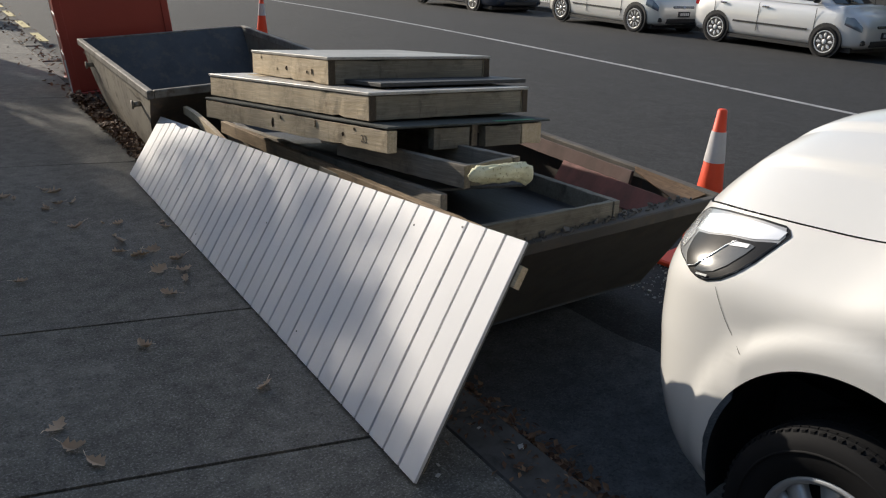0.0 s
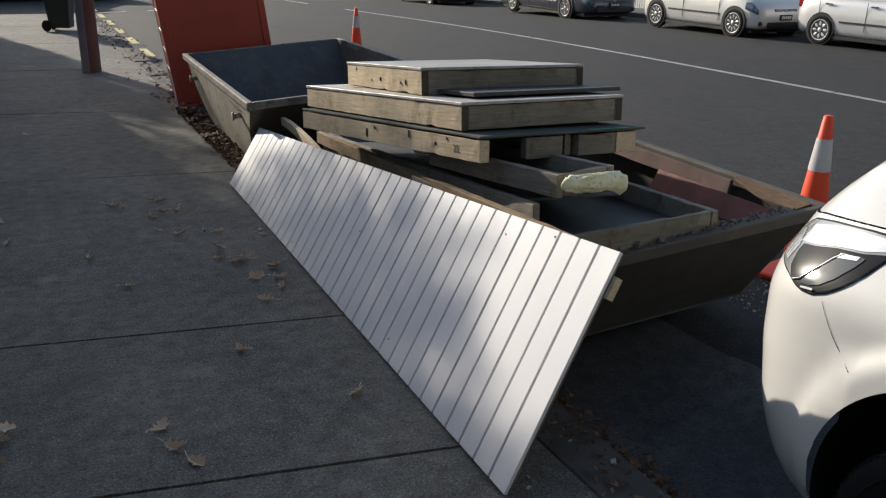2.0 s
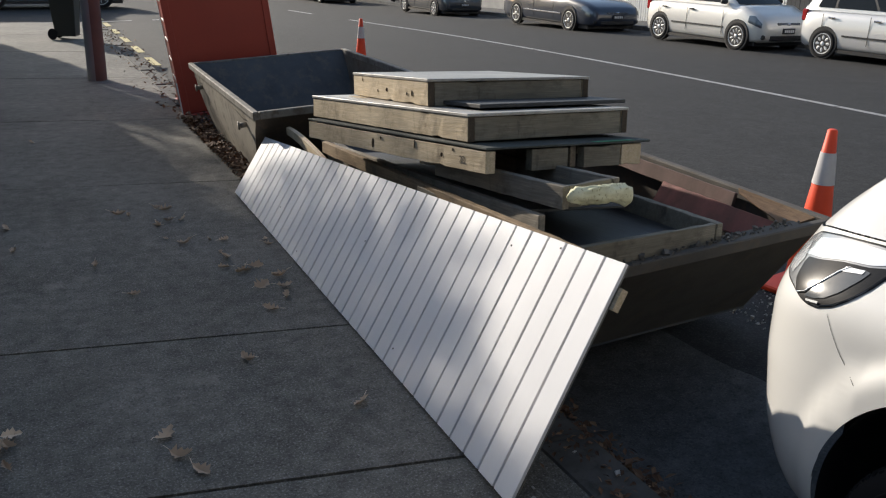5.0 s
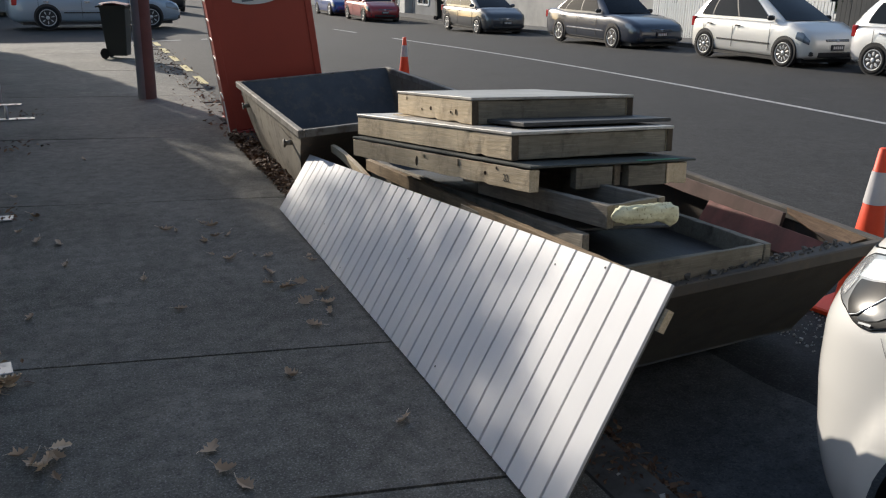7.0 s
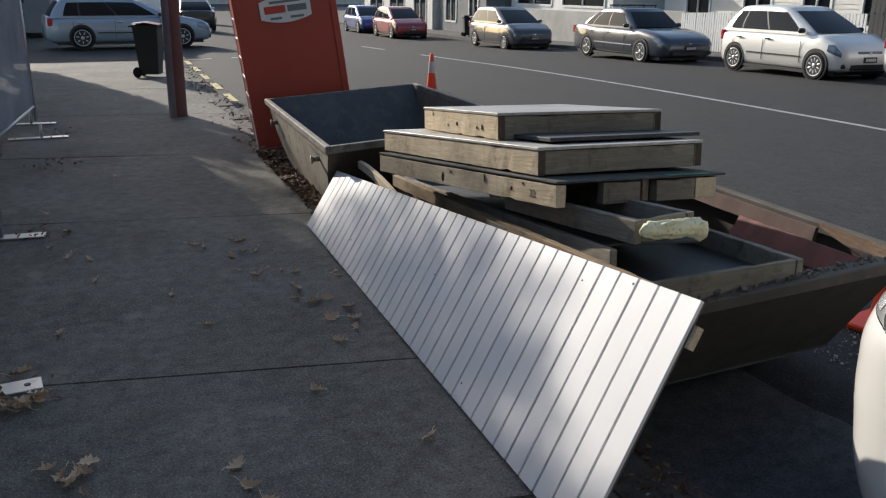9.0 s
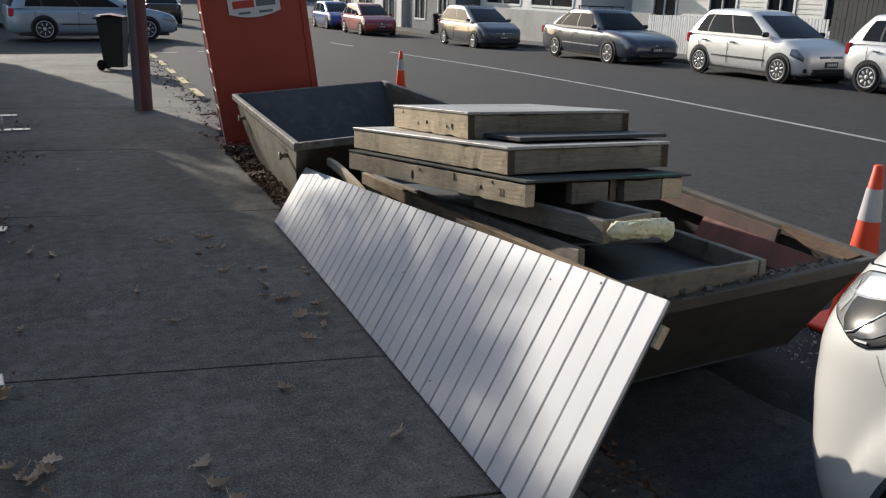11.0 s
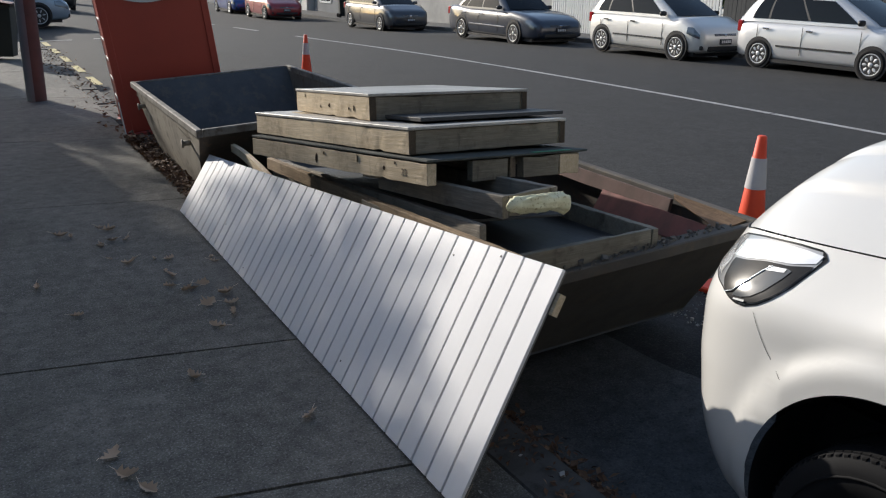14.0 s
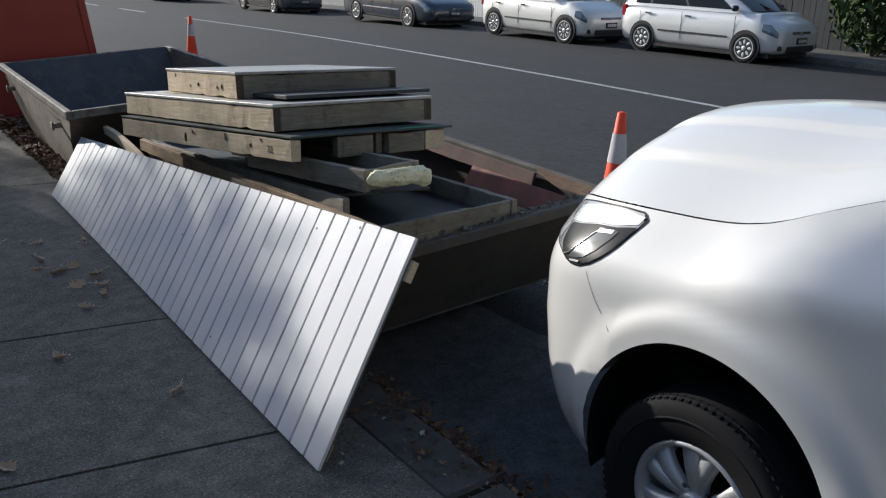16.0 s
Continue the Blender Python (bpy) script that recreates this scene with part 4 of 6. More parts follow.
LAMP_LO = [(0.50, 0.86), (0.58, 0.83), (0.66, 0.808), (0.735, 0.79), (0.80, 0.766), (0.84, 0.756), (0.88, 0.757), (0.92, 0.778), (0.945, 0.81), (0.965, 0.86), (0.977, 0.92), (0.978, 0.955)]
LAMP_HI = [(0.50, 0.955), (0.60, 0.982), (0.745, 0.990), (0.895, 0.992), (0.96, 0.988), (0.978, 0.962)]
DARK_LO = [(0.69, 0.875), (0.72, 0.825), (0.76, 0.79), (0.80, 0.775), (0.84, 0.765), (0.88, 0.768), (0.92, 0.79), (0.945, 0.822), (0.962, 0.87), (0.97, 0.92)]
DARK_HI = [(0.69, 0.895), (0.76, 0.90), (0.85, 0.915), (0.925, 0.920), (0.97, 0.935)]
LENS_LO = [(0.82, 0.783), (0.86, 0.787), (0.89, 0.80), (0.915, 0.83), (0.935, 0.88), (0.94, 0.904)]
LENS_HI = [(0.82, 0.79), (0.845, 0.835), (0.87, 0.88), (0.89, 0.905), (0.925, 0.912), (0.94, 0.908)]
for sd in (1, -1):
    hl = lamp_piece("headlamp", LAMP_LO, LAMP_HI, M_LAMPDARK, 0.003, ute, "clear headlamp with dark inner chambers", sd, 40, 10)
    lamp_piece("cover", [(s if s > 0.55 else s + 0.012, v + 0.007) for s, v in LAMP_LO[:-2]] + [(0.972, 0.925)], [(min(s, 0.972), v - 0.006) for s, v in LAMP_HI], M_LAMPGREY, 0.0055, hl, "clear plastic cover over grey reflectors", sd, 36, 10)
    lamp_piece("dark_chamber", DARK_LO, DARK_HI, M_LAMPDARK, 0.0085, hl, "glossy black inner chamber", sd)
    lamp_piece("upper_reflector", [(0.65, 0.900), (0.76, 0.906), (0.85, 0.921), (0.925, 0.927), (0.968, 0.945)], [(0.65, 0.962), (0.76, 0.977), (0.85, 0.979), (0.925, 0.978), (0.968, 0.972)], M_LAMP, 0.0085, hl, "bright chrome reflector", sd)
    lamp_piece("side_reflector", [(0.54, 0.87), (0.60, 0.845), (0.67, 0.83)], [(0.54, 0.93), (0.60, 0.945), (0.67, 0.885)], M_LAMP, 0.0085, hl, "bright chrome reflector", sd)
    lamp_piece("lens", LENS_LO, LENS_HI, M_LENS, 0.0115, hl, "grey projector lens", sd)
    lamp_ribbon("light_guide", [(0.775, 0.785), (0.81, 0.797), (0.845, 0.845), (0.868, 0.888), (0.888, 0.910)], 0.0045, M_LAMP, 0.013, hl, "bright curved light guide", sd)
    # bright bar laid over the lens as its highlight
    lamp_piece("lens_trim", [(0.875, 0.891), (0.928, 0.899)], [(0.880, 0.907), (0.928, 0.911)], M_LAMP, 0.0145, hl, "bright bar standing for the lens highlight", sd, 8, 2)
    lamp_piece("indicator", [(0.835, 0.772), (0.88, 0.776)], [(0.835, 0.778), (0.88, 0.784)], M_LAMP, 0.0145, hl, "clear indicator strip", sd, 6, 2)
    bm = bmesh.new()
    rows = []
    for k in range(15):
        f = k / 14
        s_, v_ = 0.915 + 0.085 * f ** 0.9, 0.752 - 0.185 * f
        rows.append([ute_pt(s_ - 0.0007, v_, sd, 0.0012), ute_pt(s_ + 0.0007, v_, sd, 0.0012)])
    grid_bm(bm, rows)
    part("bumper_line", bm, M_BLACK, ute, "dark bumper shut line")

# cab and tub
def loft_ring(bm, rings):
    vs = [[bm.verts.new(p) for p in r] for r in rings]
    n = len(vs[0])
    for a, b in zip(vs, vs[1:]):
        for i in range(n):
            bm.faces.new((a[i], a[(i + 1) % n], b[(i + 1) % n], b[i]))
    bm.faces.new(vs[-1])


bm = bmesh.new()
rings = []
for z, y0, y1, hw in ((1.15, 0.32, -1.75, 0.80), (1.22, 0.15, -1.74, 0.79), (1.5, -0.32, -1.70, 0.71), (1.62, -0.55, -1.66, 0.66), (1.665, -0.75, -1.55, 0.58)):
    rings.append([(UX - hw, y0 - 0.08, z), (UX - hw * 0.7, y0, z), (UX + hw * 0.7, y0, z), (UX + hw, y0 - 0.08, z), (UX + hw, y1, z), (UX - hw, y1, z)])
loft_ring(bm, rings)
part("cab", bm, M_UTE, ute)
bm = bmesh.new()
grid_bm(bm, [[(UX - 0.55, 0.20, 1.20), (UX, 0.205, 1.20), (UX + 0.55, 0.20, 1.20)], [(UX - 0.5, -0.31, 1.52), (UX, -0.305, 1.52), (UX + 0.5, -0.31, 1.52)]])
part("windscreen", bm, M_GLASS, ute)
for sd in (1, -1):
    for ya, yb in ((0.0, -0.75), (-0.85, -1.55)):
        bm = bmesh.new()
        k = 0.25 if ya == 0.0 else 0.0
        grid_bm(bm, [[(UX - sd * 0.797, ya, 1.17), (UX - sd * 0.797, yb, 1.17)], [(UX - sd * 0.727, ya - k, 1.48), (UX - sd * 0.727, yb, 1.48)]])
        part("side_window", bm, M_GLASS, ute)
    bm = bmesh.new()
    box_bm(bm, -0.1, 0.1, -0.05, 0.05, -0.08, 0.08)
    part("door_mirror", bm, M_UTE, ute, bevel=0.03, m=Matrix.Translation((UX - sd * 0.98, 0.0, 1.2)))
bm = bmesh.new()
for x0, x1, y0, y1 in ((UX - 0.86, UX - 0.80, U_REAR, -1.78), (UX + 0.80, UX + 0.86, U_REAR, -1.78), (UX - 0.80, UX + 0.80, U_REAR, U_REAR + 0.06)):
    box_bm(bm, x0, x1, y0, y1, 0.5, 1.13)
part("tub", bm, M_UTE, ute)
slab("tub_floor", M_BLACK, ute, UX - 0.8, UX + 0.8, U_REAR + 0.06, -1.77, 0.48, 0.52)
slab("chassis", M_BLACK, ute, UX - 0.55, UX + 0.55, U_REAR + 0.1, 1.7, 0.12, 0.4)
slab("engine_bay", M_BLACK, ute, UX - 0.45, UX + 0.45, 0.2, 1.75, 0.4, 0.86)


# ---- traffic cones ----
def cone(M, h, label):
    c = thing("traffic_cone", label, "traffic cone", M, group="traffic cones")
    k = h / 0.9
    bm = bmesh.new()
    box_bm(bm, -0.19 * k, 0.19 * k, -0.19 * k, 0.19 * k, 0, 0.035 * k)
    part("base", bm, M_CONE, c, "orange-red square foot", bevel=0.01)

    def band(z0, z1, mt, nm, lb, grow=0.0):
        bm = bmesh.new()
        f = lambda z: (0.118 - 0.093 * z / 0.9) * k + grow
        prof = [(f(z0), z0 * k), (f((z0 + z1) / 2), (z0 + z1) / 2 * k), (f(z1), z1 * k)]
        if z1 > 0.89:
            prof += [(f(z1) * 0.75, z1 * k + 0.006), (0.001, z1 * k + 0.006)]
        lathe_bm(bm, prof, 28)
        part(nm, bm, mt, c, lb, True)
    band(0.03, 0.9, M_CONE, "body", "")
    band(0.615, 0.785, M_CONEBAND, "reflective_band", "grimy white reflective band", 0.003)
    return c

cone(pose(4.07, 3.25, ROAD, 0, 0, 12), 0.95, "tall orange traffic cone with white band beside the skip")
cone(pose(4.72, 12.15, road_z(4.72, 12.15), 0, 0, 5), 0.88, "orange traffic cone standing on the street")

# ---- temporary site fence along the footpath ----
cloth = Mat("grey_shade_cloth", 0.85, spec=0.2)
cl_n = cloth.noise(1.2, 5)
cl_w = cloth.noise(160.0, 1)
cloth.colour(cloth.ramp(cl_n, [(0.3, (0.17, 0.20, 0.24)), (0.7, (0.30, 0.33, 0.37))]))
cl_r = cloth.ramp(cl_w, [(0.40, (0.55, 0.55, 0.55)), (0.60, (1, 1, 1))])
cloth.link(cl_r, cloth.b.inputs["Alpha"])
M_CLOTH = cloth.m
NODES = [(-0.46, -1.25), (-0.50, 1.30), (-0.55, 3.85), (-0.66, 6.40), (-0.95, 9.45), (-0.755, 11.90)]


def tube(bm, a, b, r, n=10):
    a, b = Vector(a), Vector(b)
    d = b - a
    m = Matrix.Translation(a) @ d.to_track_quat("Z", "Y").to_matrix().to_4x4()
    cyl_bm(bm, r, r, 0, d.length, n, m)


def fence_panel(a, b):
    a, b = Vector((*a, 0)), Vector((*b, 0))
    f = thing("site_fence_panel", "galvanised temporary fence panel with grey cloth", "site fence", group="site fence panels")
    d = (b - a).normalized()
    a2, b2 = a + d * 0.05, b - d * 0.05
    for p in (a2, b2):
        bm = bmesh.new()
        tube(bm, p + Vector((0, 0, 0.04)), p + Vector((0, 0, 2.05)), 0.021)
        part("post", bm, M_GALV, f, smooth=True)
    for z in (0.22, 2.03):
        bm = bmesh.new()
        tube(bm, a2 + Vector((0, 0, z)), b2 + Vector((0, 0, z)), 0.017)
        part("rail", bm, M_GALV, f, "bright galvanised rail", True)
    bm = bmesh.new()
    n = 12
    rows = []
    for i in range(n + 1):
        p = a2.lerp(b2, 0.02 + 0.96 * i / n) + Vector((0.012, 0, 0))
        rows.append([(p.x + 0.02 * noise.noise((p.y * 1.7, z * 1.3, 0)), p.y, z) for z in (0.25, 0.6, 1.0, 1.4, 1.8, 2.0)])
    grid_bm(bm, rows)
    part("shade_cloth", bm, M_CLOTH, f, "grey shade cloth", True)
    bm = bmesh.new()
    ln = (b2 - a2).length
    for i in range(1, int(ln / 0.1)):
        p = a2 + d * (i * 0.1)
        tube(bm, p + Vector((-0.01, 0, 0.22)), p + Vector((-0.01, 0, 2.03)), 0.0025, 4)
    for k in range(1, 9):
        tube(bm, a2 + Vector((-0.014, 0, 0.22 + k * 0.2)), b2 + Vector((-0.014, 0, 0.22 + k * 0.2)), 0.0025, 4)
    tagged(part("wire_mesh", bm, M_GALV, f, "welded wire mesh"), kind="stuff")
    return f


for a, b in zip(NODES, NODES[1:]):
    fence_panel(a, b)
for i, (x, y) in enumerate(NODES[:4] + [(-0.63, 10.68), (-0.81, 11.83)]):
    ft = thing("fence_foot", "dusty flat steel fence foot on the footpath", "fence foot", pose(x, y, 0, 0, 0, (-6, 4, 7, -3, 2, -4, 3)[i]), group="fence feet")
    slab("foot_plate", M_GALV, ft, -0.35, 0.28, -0.06, 0.06, 0.002, 0.014, 0.003)
    bm = bmesh.new()
    tube(bm, (0, 0, 0.012), (0, 0, 0.16), 0.016)
    part("spigot", bm, M_GALV, ft, smooth=True)
    for q in (-0.28, 0.22):
        bm = bmesh.new()
        cyl_bm(bm, 0.014, 0.014, 0.014, 0.017, 12, Matrix.Translation((q, 0, 0)))
        part("bolt_hole", bm, M_BLACK, ft, "dark bolt hole")

# ---- shrubs behind the fence ----


def leaf_quad(bm, p, size, rg, flat=0.0):
    q = Euler((rg.uniform(-1.5, 1.5) * (1 - flat), rg.uniform(-1.5, 1.5) * (1 - flat), rg.uniform(0, 6.28))).to_matrix()
    pts = [(-0.5, 0, 0), (-0.05, -0.28, 0.07), (0.5, 0, -0.04), (-0.05, 0.28, 0.05)]
    vs = [bm.verts.new(Vector(p) + q @ (Vector(c) * size)) for c in pts]
    bm.faces.new((vs[0], vs[1], vs[2]))
    bm.faces.new((vs[0], vs[2], vs[3]))


def shrub(x, y, r, h, seed, n=1500, ry=None, label="dense dark green shrub behind the site fence", size=0.16, base=0.25, group="shrubs behind the fence"):
    rg = random.Random(seed)
    sh = thing("shrub", label, "shrub", pose(x, y, 0), group=group)
    bm = bmesh.new()
    for k in range(6):
        a = rg.uniform(0, 6.28)
        top = Vector((r * 0.5 * math.cos(a), r * 0.5 * math.sin(a), h * rg.uniform(0.5, 0.75)))
        mid = top * 0.5 + Vector((0, 0, h * 0.05))
        for p0, p1, r0, r1 in ((Vector((0.05 * math.cos(a), 0.05 * math.sin(a), -0.05)), mid, 0.045, 0.03), (mid, top, 0.03, 0.012)):
            d = p1 - p0
            cyl_bm(bm, r0, r1, 0, d.length, 7, Matrix.Translation(p0) @ d.to_track_quat("Z", "Y").to_matrix().to_4x4())
    part("stem", bm, M_BARK, sh)
    bm = bmesh.new()
    rr = ry or r
    for i in range(n):
        while True:
            v = Vector((rg.uniform(-1, 1), rg.uniform(-1, 1), rg.uniform(-1, 1)))
            if 0.25 < v.length < 1 + 0.18 * noise.noise(v * 2.5 + Vector((seed, 0, 0))):
                break
        hc, hz = (h + base) / 2, (h - base) / 2
        leaf_quad(bm, (v.x * r, v.y * rr, hc + v.z * hz), rg.uniform(0.6, 1.25) * size, rg)
    tagged(part("crown", bm, M_HEDGE, sh), kind="stuff")
    return sh


# dense hedge, its unseen top raised to shade the footpath
for i, (y, h) in enumerate(((4.6, 3.4), (6.2, 3.5), (7.8, 3.5), (9.4, 3.75), (11.0, 3.85), (12.6, 3.85), (14.2, 3.6), (15.7, 3.4), (18.65, 3.9), (20.2, 3.3))):
    shrub(-1.75, y, 0.42, h, 11 + i, 4200, 1.45 if y < 16 else 1.08)
# unseen thin crowns added above the hedge to dapple panel and footpath
for i, (y, ry, h, base, n) in enumerate(((15.30, 1.22, 5.28, 2.66, 4200), (14.08, 1.25, 4.65, 3.0, 3100), (17.35, 0.75, 4.4, 3.0, 1500), (20.3, 1.2, 5.0, 2.6, 3200))):
    shrub(-2.02, y, 0.40, h, 31 + i, n, ry, "unseen thin crown added to dapple the panel and footpath", 0.075, base)
# unseen high crown on stems, added to shade the ute's flank
shrub(-2.0, 12.75, 0.45, 7.3, 37, 5200, 0.80, "unseen tall shrub added to shade the ute", 0.12, 5.1)

# ---- pole, bin ----
pole = thing("power_pole", "reddish timber power pole with a steel strip", "pole", pose(0.99, 12.02, 0.0, 0, 0.4, 0))
bm = bmesh.new()
lathe_bm(bm, [(0.118, -0.05), (0.116, 0.5), (0.112, 2.0), (0.10, 6.0), (0.09, 8.0), (0.001, 8.02)], 22)
part("shaft", bm, M_POLE, pole, smooth=True)
bm = bmesh.new()
rows = []
for z in (0.0, 1.0, 2.5):
    rows.append([(0.121 * math.cos(radians(a)), 0.121 * math.sin(radians(a)), z) for a in range(165, 256, 10)])
grid_bm(bm, rows)
part("cable_guard", bm, M_POLEGREY, pole, "grey steel cable guard", True)

wb = thing("wheelie_bin", "dark green wheelie bin standing on the footpath", "wheelie bin", pose(0.96, 17.55, 0.0, 0, 0, 72) @ Matrix.Diagonal((0.82, 0.80, 1, 1)))
bm = bmesh.new()
rings = []
for z, wx, wy in ((0.06, 0.20, 0.22), (0.5, 0.235, 0.26), (0.93, 0.265, 0.29), (0.94, 0.285, 0.31), (0.98, 0.285, 0.31)):
    rings.append([(-wx, -wy, z), (wx, -wy, z), (wx, wy, z), (-wx, wy, z)])
loft_ring(bm, rings)
part("bin_body", bm, M_BIN, wb, bevel=0.012)
bm = bmesh.new()
rows = [[(-0.30, -0.34, 0.985), (0, -0.34, 1.0), (0.30, -0.34, 0.985)], [(-0.30, 0.0, 1.03), (0, 0.0, 1.05), (0.30, 0.0, 1.03)], [(-0.29, 0.30, 1.0), (0, 0.30, 1.02), (0.29, 0.30, 1.0)]]
grid_bm(bm, rows)
grid_bm(bm, [[(x, y, z - 0.03) for x, y, z in r] for r in rows])
part("lid", bm, painted("dark_red_lid", (0.16, 0.035, 0.03), 0.45, 0.2), wb, "dull red lid", True)
bm = bmesh.new()
tube(bm, (-0.24, 0.37, 0.95), (0.24, 0.37, 0.95), 0.016)
part("handle", bm, M_BIN, wb, smooth=True)
for sd in (-1, 1):
    bm = bmesh.new()
    cyl_bm(bm, 0.10, 0.10, -0.025, 0.025, 20, Matrix.Translation((sd * 0.25, 0.26, 0.10)) @ Matrix.Rotation(radians(90), 4, "Y"))
    part("bin_wheel", bm, M_RUBBER, wb)

# ---- fallen leaves ----


def leaf_bm(bm, seed, size):
    """A curled lobed leaf of a few triangles."""
    rg = random.Random(seed)
    prof = [(0.0, 0.02), (0.10, 0.05), (0.22, 0.22), (0.32, 0.13), (0.44, 0.31), (0.54, 0.17), (0.68, 0.27), (0.78, 0.13), (0.90, 0.14), (1.0, 0.0)]
    cl, cr, bend, twist = rg.uniform(0.5, 1.5), rg.uniform(0.0, 1.2), rg.uniform(0.2, 0.6), rg.uniform(-0.9, 0.9)
    mid, lf, rt = [], [], []
    for t, w in prof:
        zc = bend * (2 * t - 1) ** 2 * 0.5 + 0.04
        bow = 0.12 * math.sin(3.0 * t + seed)
        wl, wr = w * rg.uniform(0.55, 1.2), w * rg.uniform(0.55, 1.2)
        mid.append(bm.verts.new((size * (t - 0.5), size * bow, size * zc)))
        lf.append(bm.verts.new((size * (t - 0.5 + 0.10 * w + rg.uniform(-0.03, 0.03)), size * (bow + wl), size * max(0.01, zc + (cl + twist * (t - 0.5)) * wl))))
        rt.append(bm.verts.new((size * (t - 0.5 + 0.10 * w + rg.uniform(-0.03, 0.03)), size * (bow - wr), size * max(0.01, zc + (cr - twist * (t - 0.5)) * wr))))
    for a, b in ((mid, lf), (mid, rt)):
        for i in range(len(prof) - 1):
            bm.faces.new((a[i], a[i + 1], b[i + 1], b[i]))
    cyl_bm(bm, size * 0.012, size * 0.010, 0, size * 0.3, 5, pose(-size * 0.5, size * 0.12 * math.sin(seed), size * (0.5 * bend + 0.04), 0, -78, rg.uniform(-20, 20)), caps=False)


LEAF_XY = [(-0.06, 5.22), (-0.25, 6.37), (-0.33, 6.02), (-0.21, 5.76), (-0.10, 5.67), (0.56, 5.74), (0.86, 5.73), (0.92, 5.50), (0.76, 5.41), (1.08, 4.99), (1.02, 4.67), (0.86, 5.01), (0.34, 4.81), (0.48, 4.30), (-0.22, 4.44), (1.10, 4.17),
           (1.21, 4.14), (1.18, 3.99), (1.07, 3.87), (1.23, 4.30), (1.05, 4.43), (1.31, 4.82), (1.15, 4.48), (-0.53, 4.46), (-0.37, 4.01), (0.84, 3.38), (1.14, 2.85), (-0.22, 3.12), (0.41, 2.91), (0.45, 2.76), (0.49, 2.64), (0.12, 8.22), (-0.41, 6.99)]
rg = random.Random(77)
LEAF_XY += [(x + rg.uniform(-0.10, 0.10), y + rg.uniform(-0.14, 0.14)) for x, y in LEAF_XY if 4.4 < y < 6.0 and x > 0.5]
for i, (x, y) in enumerate(LEAF_XY):
    bm = bmesh.new()
    rg = random.Random(100 + i)
    leaf_bm(bm, i, rg.uniform(0.07, 0.10) if i < 33 else rg.uniform(0.05, 0.08))
    single("fallen_leaf", bm, M_LEAFSINGLE, "curled dry brown leaf on the asphalt footpath", "leaf", pose(x, y, 0.004, rg.uniform(-8, 8), rg.uniform(-8, 8), rg.uniform(0, 360)), group="fallen leaves")


def litter(name, label, n, place, size, seed):
    rg = random.Random(seed)
    bm = bmesh.new()
    for i in range(n):
        x, y, z = place(rg)
        leaf_quad(bm, (x, y, z + rg.uniform(0.003, 0.03)), rg.uniform(0.6, 1.3) * size, rg, 0.55)
    return single(name, bm, M_LEAVES, label, "leaf litter", kind="stuff")


litter("leaf_litter", "heap of dry brown leaves against the skip", 1500, lambda r: (min(2.0, 1.50 + abs(r.gauss(0, 0.14))), r.uniform(6.1, 8.9), r.uniform(0, 0.05)), 0.055, 5)
litter("leaf_litter", "brown leaf litter lying in the gutter", 2600, lambda r: (1.95 + abs(r.gauss(0, 0.075)) - 0.05, r.uniform(-0.5, 2.75), -0.205 + r.uniform(0, 0.05)), 0.045, 6)
litter("leaf_litter", "crumbled leaves and grit on the kerb stones", 420, lambda r: (1.74 + r.gauss(0, 0.07), r.uniform(0.2, 2.7), 0.002), 0.026, 12)
litter("leaf_litter", "scattered brown leaves along the kerb", 380, lambda r: (1.70 + r.gauss(0, 0.16), r.uniform(8.9, 20.0), 0.004), 0.06, 7)
litter("leaf_litter", "dry leaves caught at the fence feet", 110, lambda r: (-0.42 + r.gauss(0, 0.10), r.choice((3.75, 6.4, 9.0, 10.9)) + r.gauss(0, 0.14), 0.006), 0.045, 8)



def drift(label, n, x, y, sx, sy, size, seed):
    """A small heap of whole curled leaves."""
    rg = random.Random(seed)
    bm = bmesh.new()
    for i in range(n):
        before = len(bm.verts)
        leaf_bm(bm, seed * 50 + i, rg.uniform(0.7, 1.2) * size)
        bm.verts.ensure_lookup_table()
        m = pose(x + rg.gauss(0, sx), y + rg.gauss(0, sy), 0.004 + rg.uniform(0, 0.02), rg.uniform(-25, 25), rg.uniform(-25, 25), rg.uniform(0, 360))
        for v in bm.verts[before:]:
            v.co = m @ v.co
            v.co.z = max(v.co.z, 0.002)
    return single("leaf_litter", bm, M_LEAFSINGLE, label, "leaf litter", kind="stuff")


drift("small drift of dry leaves by a fence foot", 16, -0.36, 3.67, 0.075, 0.04, 0.085, 9)
drift("small clump of brown leaves on the footpath", 10, -0.12, 3.02, 0.035, 0.05, 0.075, 10)

# gravel and grit spilt on the road beside the near skip
rg = random.Random(31)
bm = bmesh.new()
for i in range(900):
    y_ = rg.uniform(2.9, 6.6)
    x_ = 3.42 + abs(rg.gauss(0, 0.30)) + (y_ - 3) * 0.03
    s_ = rg.uniform(0.002, 0.005) if i % 6 else rg.uniform(0.005, 0.012)
    m_ = Matrix.Translation((x_, y_, road_z(x_, y_) + s_ * 0.5)) @ Euler((rg.uniform(0, 6), rg.uniform(0, 6), 0)).to_matrix().to_4x4()
    for v in box_bm(bm, -s_, s_, -s_ * 0.8, s_ * 0.8, -s_ * 0.6, s_ * 0.6, m_):
        v.co += Vector((rg.uniform(-1, 1), rg.uniform(-1, 1), rg.uniform(-1, 1))) * s_ * 0.3
single("gravel", bm, M_CONCRETE, "grey gravel and grit spilt on the road", "gravel", kind="stuff")

# ---- parked cars ----


